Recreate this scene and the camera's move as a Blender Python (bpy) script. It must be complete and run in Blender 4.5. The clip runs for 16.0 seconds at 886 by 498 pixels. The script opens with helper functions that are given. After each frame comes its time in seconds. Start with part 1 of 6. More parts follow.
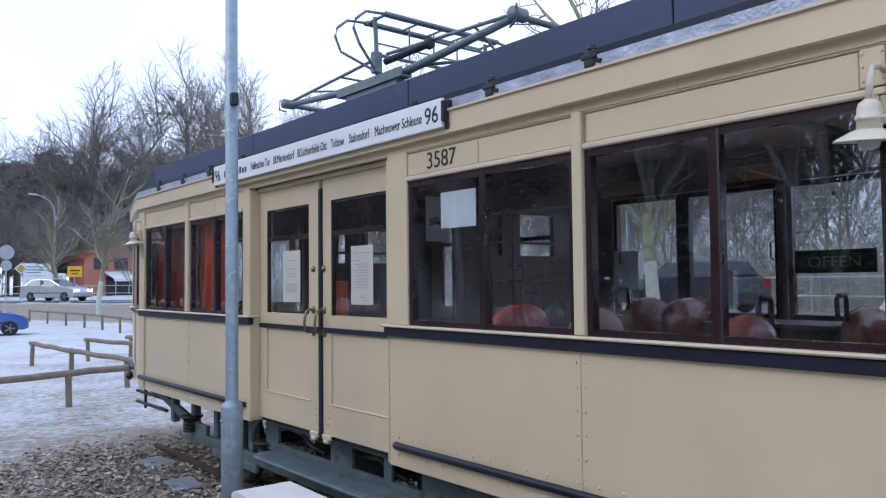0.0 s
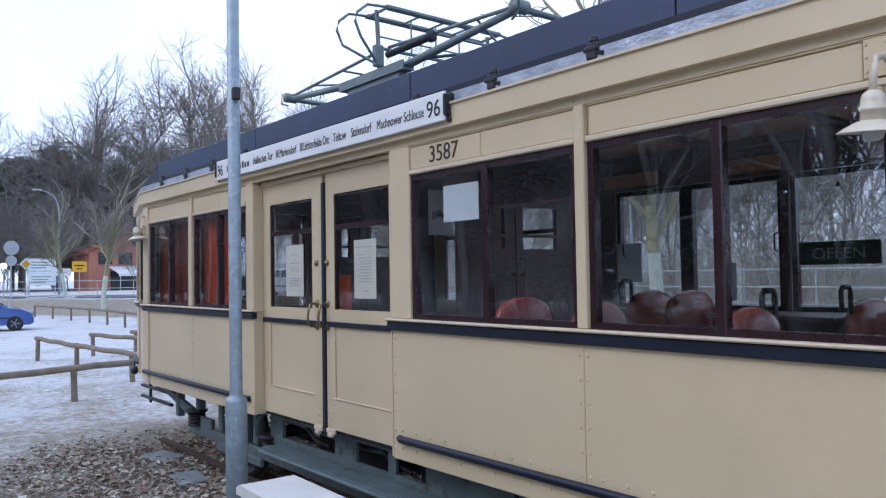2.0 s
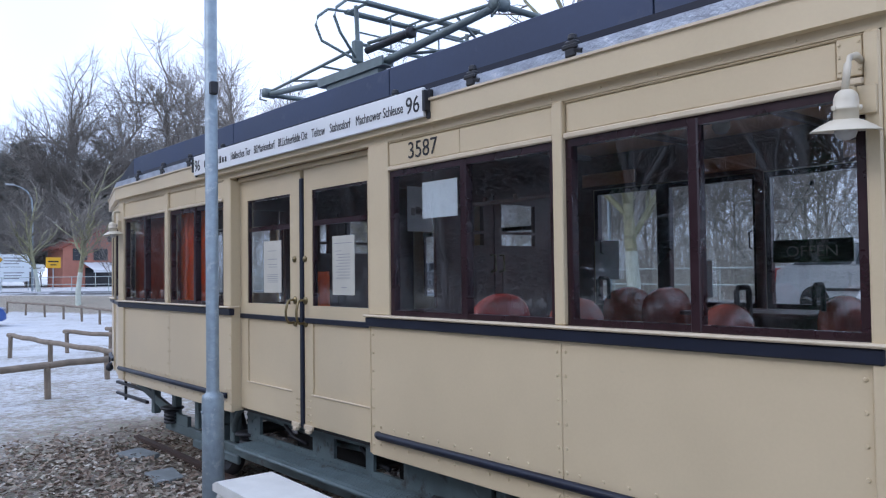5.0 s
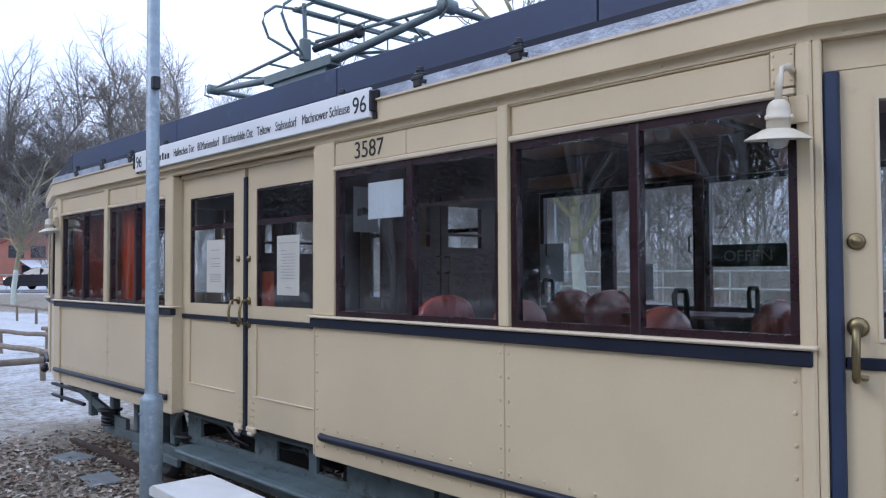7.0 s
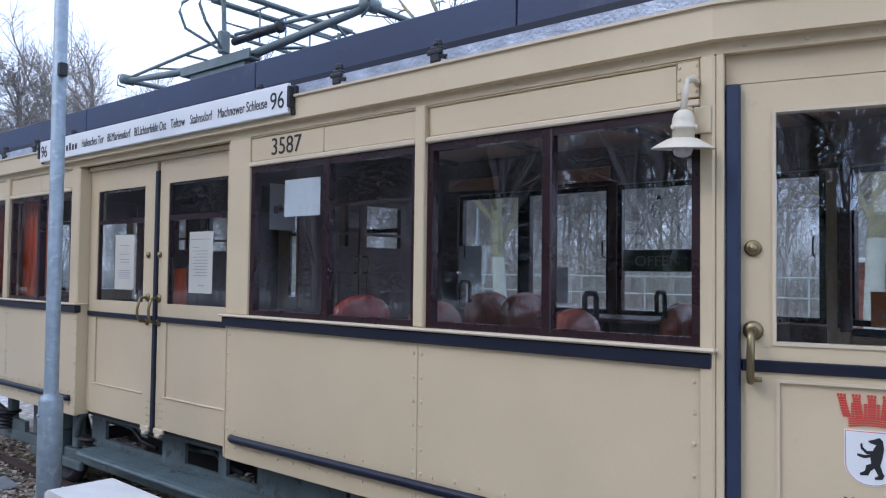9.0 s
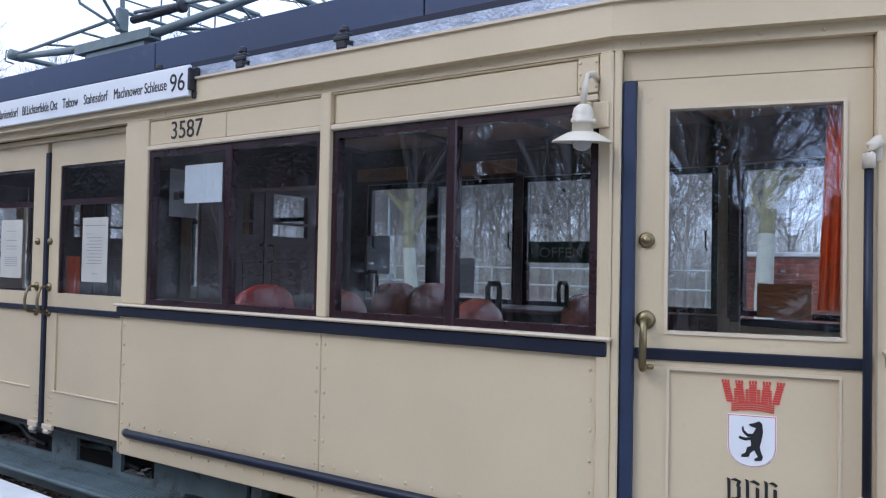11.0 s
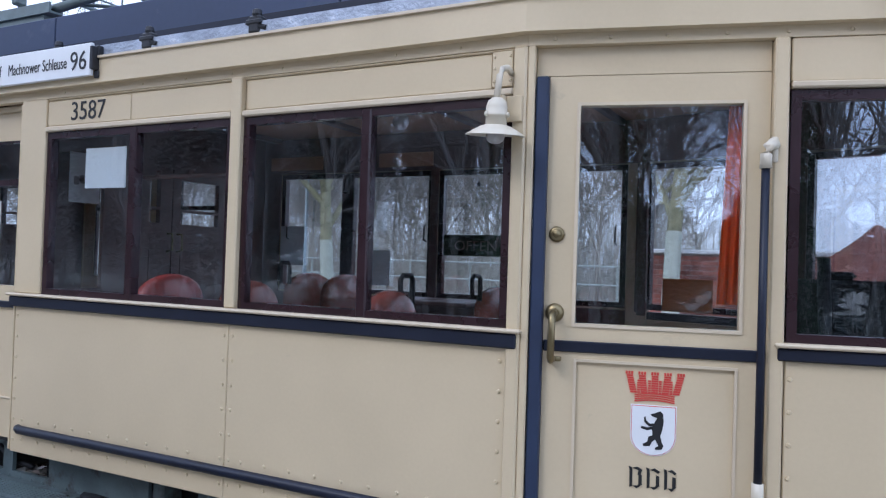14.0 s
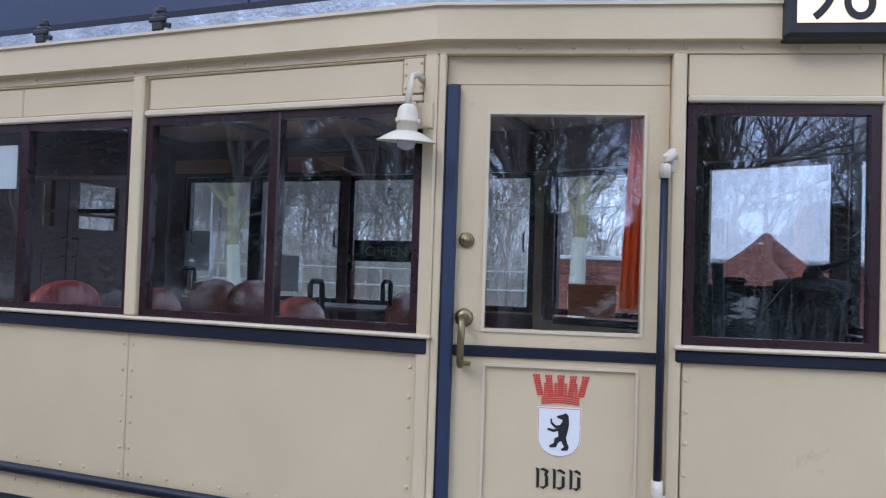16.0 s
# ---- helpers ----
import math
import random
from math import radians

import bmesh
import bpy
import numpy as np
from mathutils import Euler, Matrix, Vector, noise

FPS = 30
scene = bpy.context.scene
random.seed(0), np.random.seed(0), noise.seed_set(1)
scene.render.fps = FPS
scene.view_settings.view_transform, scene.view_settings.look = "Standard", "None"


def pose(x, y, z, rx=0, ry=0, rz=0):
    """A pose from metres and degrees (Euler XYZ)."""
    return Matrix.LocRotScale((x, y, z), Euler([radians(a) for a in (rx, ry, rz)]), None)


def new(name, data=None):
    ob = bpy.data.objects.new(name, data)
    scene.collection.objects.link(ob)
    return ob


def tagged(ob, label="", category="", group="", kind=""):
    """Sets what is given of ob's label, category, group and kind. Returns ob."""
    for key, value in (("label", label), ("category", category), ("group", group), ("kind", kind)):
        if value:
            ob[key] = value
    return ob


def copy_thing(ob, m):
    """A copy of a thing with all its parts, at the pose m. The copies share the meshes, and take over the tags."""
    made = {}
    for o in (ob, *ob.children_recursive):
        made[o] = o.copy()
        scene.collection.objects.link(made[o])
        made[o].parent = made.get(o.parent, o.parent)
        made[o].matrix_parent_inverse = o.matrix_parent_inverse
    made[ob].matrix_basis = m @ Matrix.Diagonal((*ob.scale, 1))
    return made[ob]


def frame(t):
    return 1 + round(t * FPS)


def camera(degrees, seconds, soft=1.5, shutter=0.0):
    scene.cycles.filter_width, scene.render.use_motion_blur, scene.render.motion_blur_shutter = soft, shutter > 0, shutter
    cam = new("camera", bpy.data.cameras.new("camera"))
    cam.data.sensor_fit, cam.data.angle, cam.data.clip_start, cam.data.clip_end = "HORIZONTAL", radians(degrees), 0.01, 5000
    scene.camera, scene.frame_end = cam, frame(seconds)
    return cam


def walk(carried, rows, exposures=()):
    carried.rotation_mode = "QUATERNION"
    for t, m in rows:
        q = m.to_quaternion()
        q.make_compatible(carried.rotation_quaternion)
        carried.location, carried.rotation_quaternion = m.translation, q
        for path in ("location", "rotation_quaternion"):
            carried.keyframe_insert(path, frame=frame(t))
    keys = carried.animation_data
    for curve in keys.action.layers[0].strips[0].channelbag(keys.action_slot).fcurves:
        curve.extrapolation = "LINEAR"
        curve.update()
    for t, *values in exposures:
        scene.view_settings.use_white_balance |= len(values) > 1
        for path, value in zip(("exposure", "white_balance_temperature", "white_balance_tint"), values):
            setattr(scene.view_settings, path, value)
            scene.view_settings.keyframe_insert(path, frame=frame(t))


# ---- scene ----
cam = camera(59.79, 16.0, soft=1.2)
PATH = [
    (0.0, 0.000, -2.850, 1.940, 92.50, 0.60, 50.92),
    (0.5, -0.005, -2.845, 1.939, 92.22, 0.79, 51.07),
    (1.0, -0.002, -2.845, 1.939, 92.07, 0.72, 51.06),
    (1.5, 0.001, -2.846, 1.942, 92.04, 0.78, 51.10),
    (2.0, -0.000, -2.843, 1.943, 91.99, 0.90, 51.21),
    (2.5, -0.001, -2.843, 1.941, 91.98, 0.97, 51.27),
    (3.0, -0.001, -2.846, 1.939, 91.96, 0.95, 51.33),
    (5.5, 0.007, -2.841, 1.937, 91.80, 0.62, 48.68),
    (6.0, 0.014, -2.836, 1.938, 91.86, 0.53, 47.58),
    (6.5, 0.015, -2.831, 1.938, 91.82, 0.43, 46.64),
    (7.0, 0.020, -2.826, 1.937, 91.83, 0.23, 45.88),
    (7.5, 0.023, -2.818, 1.935, 91.82, 0.05, 44.80),
    (8.0, 0.030, -2.809, 1.934, 91.89, -0.16, 43.19),
    (10.5, 0.068, -2.771, 1.925, 91.67, -1.17, 35.62),
    (11.0, 0.073, -2.761, 1.924, 91.42, -1.11, 33.78),
    (11.5, 0.077, -2.745, 1.921, 91.20, -1.12, 32.47),
    (12.0, 0.083, -2.739, 1.923, 91.11, -1.10, 31.51),
    (12.5, 0.084, -2.733, 1.920, 91.02, -1.31, 30.69),
    (13.0, 0.086, -2.733, 1.922, 91.06, -1.58, 30.02),
    (13.5, 0.086, -2.732, 1.919, 91.03, -1.61, 29.21),
    (14.0, 0.085, -2.729, 1.917, 91.09, -1.84, 27.75),
    (14.5, 0.083, -2.726, 1.915, 91.17, -1.98, 26.26),
    (15.0, 0.080, -2.724, 1.914, 91.21, -2.05, 24.71),
    (15.5, 0.081, -2.727, 1.914, 91.34, -1.96, 22.98),
    (16.0, 0.088, -2.735, 1.917, 91.72, -1.85, 21.11),
]
walk(cam, [(t, pose(*p)) for t, *p in PATH], exposures=((0, 0.48, 5900, 17.5), (3, 0.48, 5900, 17.5), (8, 0.56, 5880, 17.5), (11, 0.69, 5820, 17.5), (16, 0.72, 5760, 17)))

# ---------------- light ----------------
def make_world():
    w = bpy.data.worlds.new("overcast_sky")
    w.use_nodes = True
    scene.world = w
    nt = w.node_tree
    bg = nt.nodes["Background"]
    sky = nt.nodes.new("ShaderNodeTexSky")
    sky.sky_type, sky.sun_disc = 'NISHITA', False
    sky.sun_elevation, sky.sun_rotation = radians(22), radians(200)
    co = nt.nodes.new("ShaderNodeTexCoord")
    cloud = nt.nodes.new("ShaderNodeTexNoise")
    cloud.inputs["Scale"].default_value, cloud.inputs["Detail"].default_value = 1.6, 4
    ramp = nt.nodes.new("ShaderNodeValToRGB")
    ramp.color_ramp.elements[0].position, ramp.color_ramp.elements[0].color = 0.3, (6.8, 8.5, 11.2, 1)
    ramp.color_ramp.elements[1].position, ramp.color_ramp.elements[1].color = 0.7, (9.0, 10.1, 11.9, 1)
    mix = nt.nodes.new("ShaderNodeMix")
    mix.data_type = 'RGBA'
    mix.inputs[0].default_value = 0.88
    nt.links.new(co.outputs["Generated"], cloud.inputs["Vector"])
    nt.links.new(cloud.outputs["Fac"], ramp.inputs[0])
    nt.links.new(sky.outputs[0], mix.inputs[6])
    nt.links.new(ramp.outputs[0], mix.inputs[7])
    nt.links.new(mix.outputs[2], bg.inputs[0])
    bg.inputs[1].default_value = 0.105
    sun = bpy.data.lights.new("sun", 'SUN')
    sun.energy, sun.angle, sun.color = 0.75, radians(25), (1.0, 0.96, 0.9)
    ob = new("sun", sun)
    ob.rotation_euler = (radians(52), 0, radians(-20))


make_world()


# ---------------- materials ----------------
def mat(name, col, rough=0.6, metal=0.0, var=0.12, scale=3.0, fine=40.0, bump=0.1, col2=None, patch=None, spec=0.5, coat=0.0, dist=0.004):
    """Base colour with a broad and a fine variation, uneven gloss and a fine relief. patch: (colour, scale, threshold) of stains."""
    m = bpy.data.materials.new(name)
    m.use_nodes = True
    nt = m.node_tree
    N, L = nt.nodes.new, nt.links.new
    b = nt.nodes["Principled BSDF"]
    co = N("ShaderNodeTexCoord")
    n1, n2 = N("ShaderNodeTexNoise"), N("ShaderNodeTexNoise")
    for n, s, dt in ((n1, scale, 5), (n2, fine, 3)):
        n.inputs["Scale"].default_value, n.inputs["Detail"].default_value = s, dt
        L(co.outputs["Object"], n.inputs["Vector"])
    mx = N("ShaderNodeMix")
    mx.data_type = 'RGBA'
    mx.inputs[6].default_value = (*[c * (1 - var) for c in col], 1)
    mx.inputs[7].default_value = (*(col2 or [min(1, c * (1 + var)) for c in col]), 1)
    mth = N("ShaderNodeMath")
    mth.operation = 'MULTIPLY_ADD'
    L(n2.outputs["Fac"], mth.inputs[0])
    mth.inputs[1].default_value = 0.4
    ramp = N("ShaderNodeMapRange")
    ramp.inputs[1].default_value, ramp.inputs[2].default_value = 0.35, 0.65
    L(n1.outputs["Fac"], ramp.inputs[0])
    sc = N("ShaderNodeMath")
    sc.operation = 'MULTIPLY'
    L(ramp.outputs[0], sc.inputs[0])
    sc.inputs[1].default_value = 0.6
    L(sc.outputs[0], mth.inputs[2])
    L(mth.outputs[0], mx.inputs[0])
    out = mx.outputs[2]
    if patch:
        pc, ps, pt = patch
        n3 = N("ShaderNodeTexNoise")
        n3.inputs["Scale"].default_value, n3.inputs["Detail"].default_value = ps, 8
        n3.inputs["Roughness"].default_value = 0.65
        L(co.outputs["Object"], n3.inputs["Vector"])
        r3 = N("ShaderNodeMapRange")
        r3.inputs[1].default_value, r3.inputs[2].default_value = pt, pt + 0.08
        L(n3.outputs["Fac"], r3.inputs[0])
        m3 = N("ShaderNodeMix")
        m3.data_type = 'RGBA'
        L(r3.outputs[0], m3.inputs[0])
        L(out, m3.inputs[6])
        m3.inputs[7].default_value = (*pc, 1)
        out = m3.outputs[2]
    L(out, b.inputs["Base Color"])
    rr = N("ShaderNodeMapRange")
    rr.inputs[3].default_value, rr.inputs[4].default_value = max(0.02, rough - 0.1), min(1, rough + 0.12)
    L(n1.outputs["Fac"], rr.inputs[0])
    L(rr.outputs[0], b.inputs["Roughness"])
    b.inputs["Metallic"].default_value = metal
    b.inputs["Specular IOR Level"].default_value = spec
    b.inputs["Coat Weight"].default_value = coat
    if bump:
        bp = N("ShaderNodeBump")
        bp.inputs["Strength"].default_value, bp.inputs["Distance"].default_value = bump, dist
        L(n2.outputs["Fac"], bp.inputs["Height"])
        L(bp.outputs[0], b.inputs["Normal"])
    return m


def glass_mat(name, tint=(0.93, 0.95, 0.95), gloss=0.0):
    m = bpy.data.materials.new(name)
    m.use_nodes = True
    nt = m.node_tree
    N, L = nt.nodes.new, nt.links.new
    nt.nodes.remove(nt.nodes["Principled BSDF"])
    tr, gl, mx, lw = N("ShaderNodeBsdfTransparent"), N("ShaderNodeBsdfGlossy"), N("ShaderNodeMixShader"), N("ShaderNodeLayerWeight")
    tr.inputs[0].default_value = (*tint, 1)
    gl.inputs["Roughness"].default_value = 0.0
    # Blue gloss colour puts the bluish cast of the reflected sky into the panes.
    gl.inputs["Color"].default_value = (0.80, 0.90, 1.0, 1)
    lw.inputs["Blend"].default_value = 0.5
    wave = N("ShaderNodeTexNoise")
    wave.inputs["Scale"].default_value = 1.6
    co = N("ShaderNodeTexCoord")
    L(co.outputs["Object"], wave.inputs["Vector"])
    bp = N("ShaderNodeBump")
    bp.inputs["Strength"].default_value, bp.inputs["Distance"].default_value = 0.01, 0.006
    L(wave.outputs["Fac"], bp.inputs["Height"])
    L(bp.outputs[0], gl.inputs["Normal"])
    pw = N("ShaderNodeMath")
    pw.operation = 'POWER'
    L(lw.outputs["Facing"], pw.inputs[0])
    pw.inputs[1].default_value = 4.5
    ad = N("ShaderNodeMath")
    ad.operation = 'MULTIPLY_ADD'
    L(pw.outputs[0], ad.inputs[0])
    ad.inputs[1].default_value, ad.inputs[2].default_value = 0.50, 0.066 + gloss
    ad.use_clamp = True
    L(ad.outputs[0], mx.inputs[0])
    L(tr.outputs[0], mx.inputs[1])
    L(gl.outputs[0], mx.inputs[2])
    L(mx.outputs[0], nt.nodes["Material Output"].inputs[0])
    return m


def glow_mat(name, col, strength):
    m = bpy.data.materials.new(name)
    m.use_nodes = True
    b = m.node_tree.nodes["Principled BSDF"]
    b.inputs["Base Color"].default_value = (*col, 1)
    b.inputs["Emission Color"].default_value = (*col, 1)
    b.inputs["Emission Strength"].default_value = strength
    return m


CREAM = mat("cream_paint", (0.585, 0.475, 0.305), 0.34, var=0.08, scale=1.3, fine=60, bump=0.09, patch=((0.48, 0.40, 0.27), 5, 0.68))
CREAM_LIGHT = mat("cream_trim", (0.60, 0.50, 0.355), 0.4, var=0.06, scale=2, fine=60, bump=0.08)
NAVY = mat("navy_paint", (0.009, 0.012, 0.025), 0.42, var=0.25, scale=3, fine=70, bump=0.15, spec=0.35)
BLUE_RUBBER = mat("blue_rubber_strip", (0.014, 0.026, 0.062), 0.55, var=0.2, scale=6, fine=80, bump=0.1)
ROOF_BLUE = mat("roof_board_paint", (0.026, 0.042, 0.092), 0.5, var=0.2, scale=1.2, fine=30, bump=0.12, patch=((0.05, 0.065, 0.11), 2.2, 0.6))
BROWN = mat("brown_varnish", (0.024, 0.009, 0.012), 0.27, var=0.3, scale=4, fine=60, bump=0.1)
INNER = mat("inner_wood", (0.12, 0.066, 0.055), 0.38, var=0.3, scale=3, fine=50, bump=0.1)
CEIL = mat("inner_ceiling_paint", (0.52, 0.28, 0.15), 0.5, var=0.15, scale=2, fine=30, bump=0.05)
LEATHER = mat("brown_leather", (0.30, 0.075, 0.052), 0.2, var=0.3, scale=6, fine=60, bump=0.25)
RED_LEATHER = mat("red_leather", (0.40, 0.045, 0.035), 0.25, var=0.2, scale=6, fine=60, bump=0.2)
BRASS = mat("worn_brass", (0.24, 0.19, 0.10), 0.35, metal=0.9, var=0.2, scale=12, fine=90, bump=0.1)
DARKMETAL = mat("dark_iron", (0.035, 0.036, 0.04), 0.5, metal=0.5, var=0.3, scale=10, fine=80, bump=0.15)
GREYGREEN = mat("underframe_grey", (0.10, 0.135, 0.14), 0.6, var=0.25, scale=5, fine=60, bump=0.2, patch=((0.05, 0.05, 0.045), 4, 0.58))
BLACK = mat("black_grime", (0.012, 0.012, 0.013), 0.8, var=0.3, scale=5, fine=50, bump=0.2)
RUST = mat("rusty_rail", (0.075, 0.05, 0.04), 0.7, metal=0.3, var=0.3, scale=8, fine=60, bump=0.3)
SNOWTRIM = mat("icy_gutter", (0.33, 0.37, 0.44), 0.42, metal=0.25, var=0.35, scale=9, fine=55, bump=0.45, dist=0.012, patch=((0.55, 0.58, 0.62), 9, 0.60))
WHITE = mat("white_enamel", (0.74, 0.75, 0.75), 0.35, var=0.04, scale=3, fine=50, bump=0.03, patch=((0.55, 0.56, 0.52), 9, 0.68))
def thin(m, colour, f):
    """Lets part of the light through a thin sheet."""
    nt = m.node_tree
    tl, mx = nt.nodes.new("ShaderNodeBsdfTranslucent"), nt.nodes.new("ShaderNodeMixShader")
    tl.inputs[0].default_value = (*colour, 1)
    mx.inputs[0].default_value = f
    nt.links.new(nt.nodes["Principled BSDF"].outputs[0], mx.inputs[1])
    nt.links.new(tl.outputs[0], mx.inputs[2])
    nt.links.new(mx.outputs[0], nt.nodes["Material Output"].inputs[0])
    return m


NOTICE = mat("yellowed_paper", (0.52, 0.50, 0.43), 0.8, var=0.08, scale=5, fine=60, bump=0.05)
PAPER = mat("paper", (0.78, 0.83, 0.85), 0.8, var=0.04, scale=4, fine=60, bump=0.03)
INK = mat("black_lettering", (0.012, 0.012, 0.013), 0.5, var=0.1, bump=0)
GREYINK = mat("grey_print", (0.26, 0.26, 0.27), 0.7, var=0.1, bump=0)
RED = mat("red_emblem", (0.62, 0.07, 0.05), 0.45, var=0.06, bump=0)
GREEN = mat("green_sign", (0.02, 0.055, 0.025), 0.5, var=0.15, bump=0)
SIGNTEXT = mat("pale_sign_text", (0.34, 0.33, 0.28), 0.6, var=0.1, bump=0)
CARD = mat("brown_card", (0.48, 0.26, 0.13), 0.8, var=0.1, bump=0.1)
thin(CARD, (0.75, 0.42, 0.2), 0.35)
thin(PAPER, (0.85, 0.9, 0.93), 0.2)
ORANGE = mat("orange_curtain", (0.80, 0.17, 0.03), 0.75, var=0.25, scale=4, fine=30, bump=0.2)
thin(ORANGE, (0.92, 0.26, 0.05), 0.5)
RED_CLOTH = thin(mat("dark_red_curtain", (0.36, 0.075, 0.035), 0.8, var=0.3, scale=4, fine=30, bump=0.2), (0.55, 0.10, 0.035), 0.4)
LAMPWHITE = mat("cream_lamp_enamel", (0.62, 0.56, 0.44), 0.35, var=0.05, bump=0.03)
GALV = mat("galvanised_steel", (0.27, 0.33, 0.37), 0.48, metal=0.35, var=0.22, scale=14, fine=55, bump=0.12, patch=((0.36, 0.41, 0.44), 18, 0.56))
PANTO = mat("pantograph_paint", (0.15, 0.19, 0.19), 0.5, var=0.2, scale=9, fine=60, bump=0.1)
CONCRETE = mat("pale_concrete", (0.60, 0.59, 0.55), 0.8, var=0.1, scale=6, fine=70, bump=0.25)
SLATE = mat("stone_slab", (0.19, 0.21, 0.21), 0.7, var=0.2, scale=6, fine=50, bump=0.3, patch=((0.5, 0.52, 0.54), 7, 0.62))
GLASS = glass_mat("window_glass", (0.97, 0.98, 0.98), 0.062)
GLASS_DARK = glass_mat("smoky_glass", (0.88, 0.89, 0.90), 0.12)
WOODRAIL = mat("weathered_wood", (0.20, 0.16, 0.12), 0.85, var=0.3, scale=6, fine=60, bump=0.4, patch=((0.45, 0.45, 0.44), 7, 0.66))
BARK = mat("grey_bark", (0.24, 0.22, 0.195), 0.9, var=0.3, scale=5, fine=50, bump=0.4)
BARK_PALE = mat("pale_green_bark", (0.27, 0.26, 0.16), 0.9, var=0.3, scale=6, fine=50, bump=0.4)
LIME = mat("lime_wash", (0.50, 0.54, 0.47), 0.9, var=0.15, scale=5, fine=50, bump=0.3, patch=((0.30, 0.32, 0.25), 6, 0.62))
# Paler than real needles: the haze over the far pines is in the colour.
HAZY_NEEDLE = mat("hazed_pine_needles", (0.19, 0.21, 0.195), 0.8, var=0.4, scale=2, fine=30, bump=0.1)
ASPHALT = mat("asphalt", (0.10, 0.105, 0.11), 0.85, var=0.2, scale=2, fine=60, bump=0.3, patch=((0.42, 0.44, 0.47), 0.7, 0.52))
BRICK = mat("red_brick", (0.27, 0.085, 0.06), 0.85, var=0.3, scale=4, fine=40, bump=0.3)
MORTAR = mat("mortar", (0.30, 0.25, 0.22), 0.9, var=0.15, bump=0.3)
TARP = mat("red_brown_tarp", (0.30, 0.105, 0.075), 0.7, var=0.25, scale=4, fine=30, bump=0.2)


# ---------------- mesh helpers ----------------
def root(name, label, category, group="", at=None):
    ob = new(name)
    if at is not None:
        ob.matrix_basis = at
    return tagged(ob, label, category, group)


def part(name, bm, material, parent=None, label="", smooth=False):
    me = bpy.data.meshes.new(name)
    bmesh.ops.recalc_face_normals(bm, faces=bm.faces)
    bm.to_mesh(me)
    bm.free()
    me.materials.append(material)
    if smooth:
        for p in me.polygons:
            p.use_smooth = True
    ob = new(name, me)
    ob.parent = parent
    if label:
        ob["label"] = label
    return ob


def structure(name, bm, material, label, category, smooth=False):
    return tagged(part(name, bm, material, None, "", smooth), label, category, kind="structure")


I4 = Matrix.Identity(4)


def bx(bm, a, b, m=I4, bev=0.0):
    """A box between two corners, in the frame m, with bevelled edges."""
    lo = [min(p, q) for p, q in zip(a, b)]
    hi = [max(p, q) for p, q in zip(a, b)]
    vs = [bm.verts.new(Vector((x, y, z))) for x in (lo[0], hi[0]) for y in (lo[1], hi[1]) for z in (lo[2], hi[2])]
    fs = [bm.faces.new([vs[i] for i in f]) for f in ((0, 1, 3, 2), (4, 6, 7, 5), (0, 4, 5, 1), (2, 3, 7, 6), (0, 2, 6, 4), (1, 5, 7, 3))]
    geo = vs
    if bev:
        bev = min(bev, 0.45 * min(h - l for h, l in zip(hi, lo)))
        es = list({e for f in fs for e in f.edges})
        r = bmesh.ops.bevel(bm, geom=es, offset=bev, segments=1, affect='EDGES')
        geo = list({v for f in r["faces"] for v in f.verts} | {v for v in vs if v.is_valid})
    for v in geo:
        v.co = m @ v.co
    return bm


def grid_frame(bm, us, zs, empty, y0, y1, m=I4):
    """A board of cells between the cuts us and zs, pierced at the cells (i, j) in empty: one connected piece."""
    nu, nz = len(us) - 1, len(zs) - 1
    cache = {}

    def v(i, j, k):
        if (i, j, k) not in cache:
            cache[i, j, k] = bm.verts.new(m @ Vector((us[i], (y0, y1)[k], zs[j])))
        return cache[i, j, k]
    full = lambda i, j: 0 <= i < nu and 0 <= j < nz and (i, j) not in empty
    for i in range(nu):
        for j in range(nz):
            if not full(i, j):
                continue
            bm.faces.new((v(i, j, 0), v(i + 1, j, 0), v(i + 1, j + 1, 0), v(i, j + 1, 0)))
            bm.faces.new((v(i, j, 1), v(i, j + 1, 1), v(i + 1, j + 1, 1), v(i + 1, j, 1)))
            for di, dj, p, q in ((-1, 0, (i, j), (i, j + 1)), (1, 0, (i + 1, j), (i + 1, j + 1)), (0, -1, (i, j), (i + 1, j)), (0, 1, (i, j + 1), (i + 1, j + 1))):
                if not full(i + di, j + dj):
                    bm.faces.new((v(*p, 0), v(*q, 0), v(*q, 1), v(*p, 1)))
    return bm


def tube(bm, pts, r, n=8, m=I4, r2=None):
    """A round bar along points; r2 is its radius at the end."""
    pts = [m @ Vector(p) for p in pts]
    rings = []
    up = Vector((0.13, 0.31, 0.94))
    for i, p in enumerate(pts):
        d = (pts[min(i + 1, len(pts) - 1)] - pts[max(i - 1, 0)]).normalized()
        s = d.cross(up if abs(d.dot(up)) < 0.95 else Vector((1, 0, 0))).normalized()
        q = d.cross(s)
        f = i / max(1, len(pts) - 1)
        rr = r if r2 is None else r + (r2 - r) * f
        rings.append([bm.verts.new(p + rr * (math.cos(2 * math.pi * k / n) * s + math.sin(2 * math.pi * k / n) * q)) for k in range(n)])
    for a, b in zip(rings, rings[1:]):
        for k in range(n):
            bm.faces.new((a[k], a[(k + 1) % n], b[(k + 1) % n], b[k]))
    bm.faces.new(rings[0][::-1])
    bm.faces.new(rings[-1])
    return bm


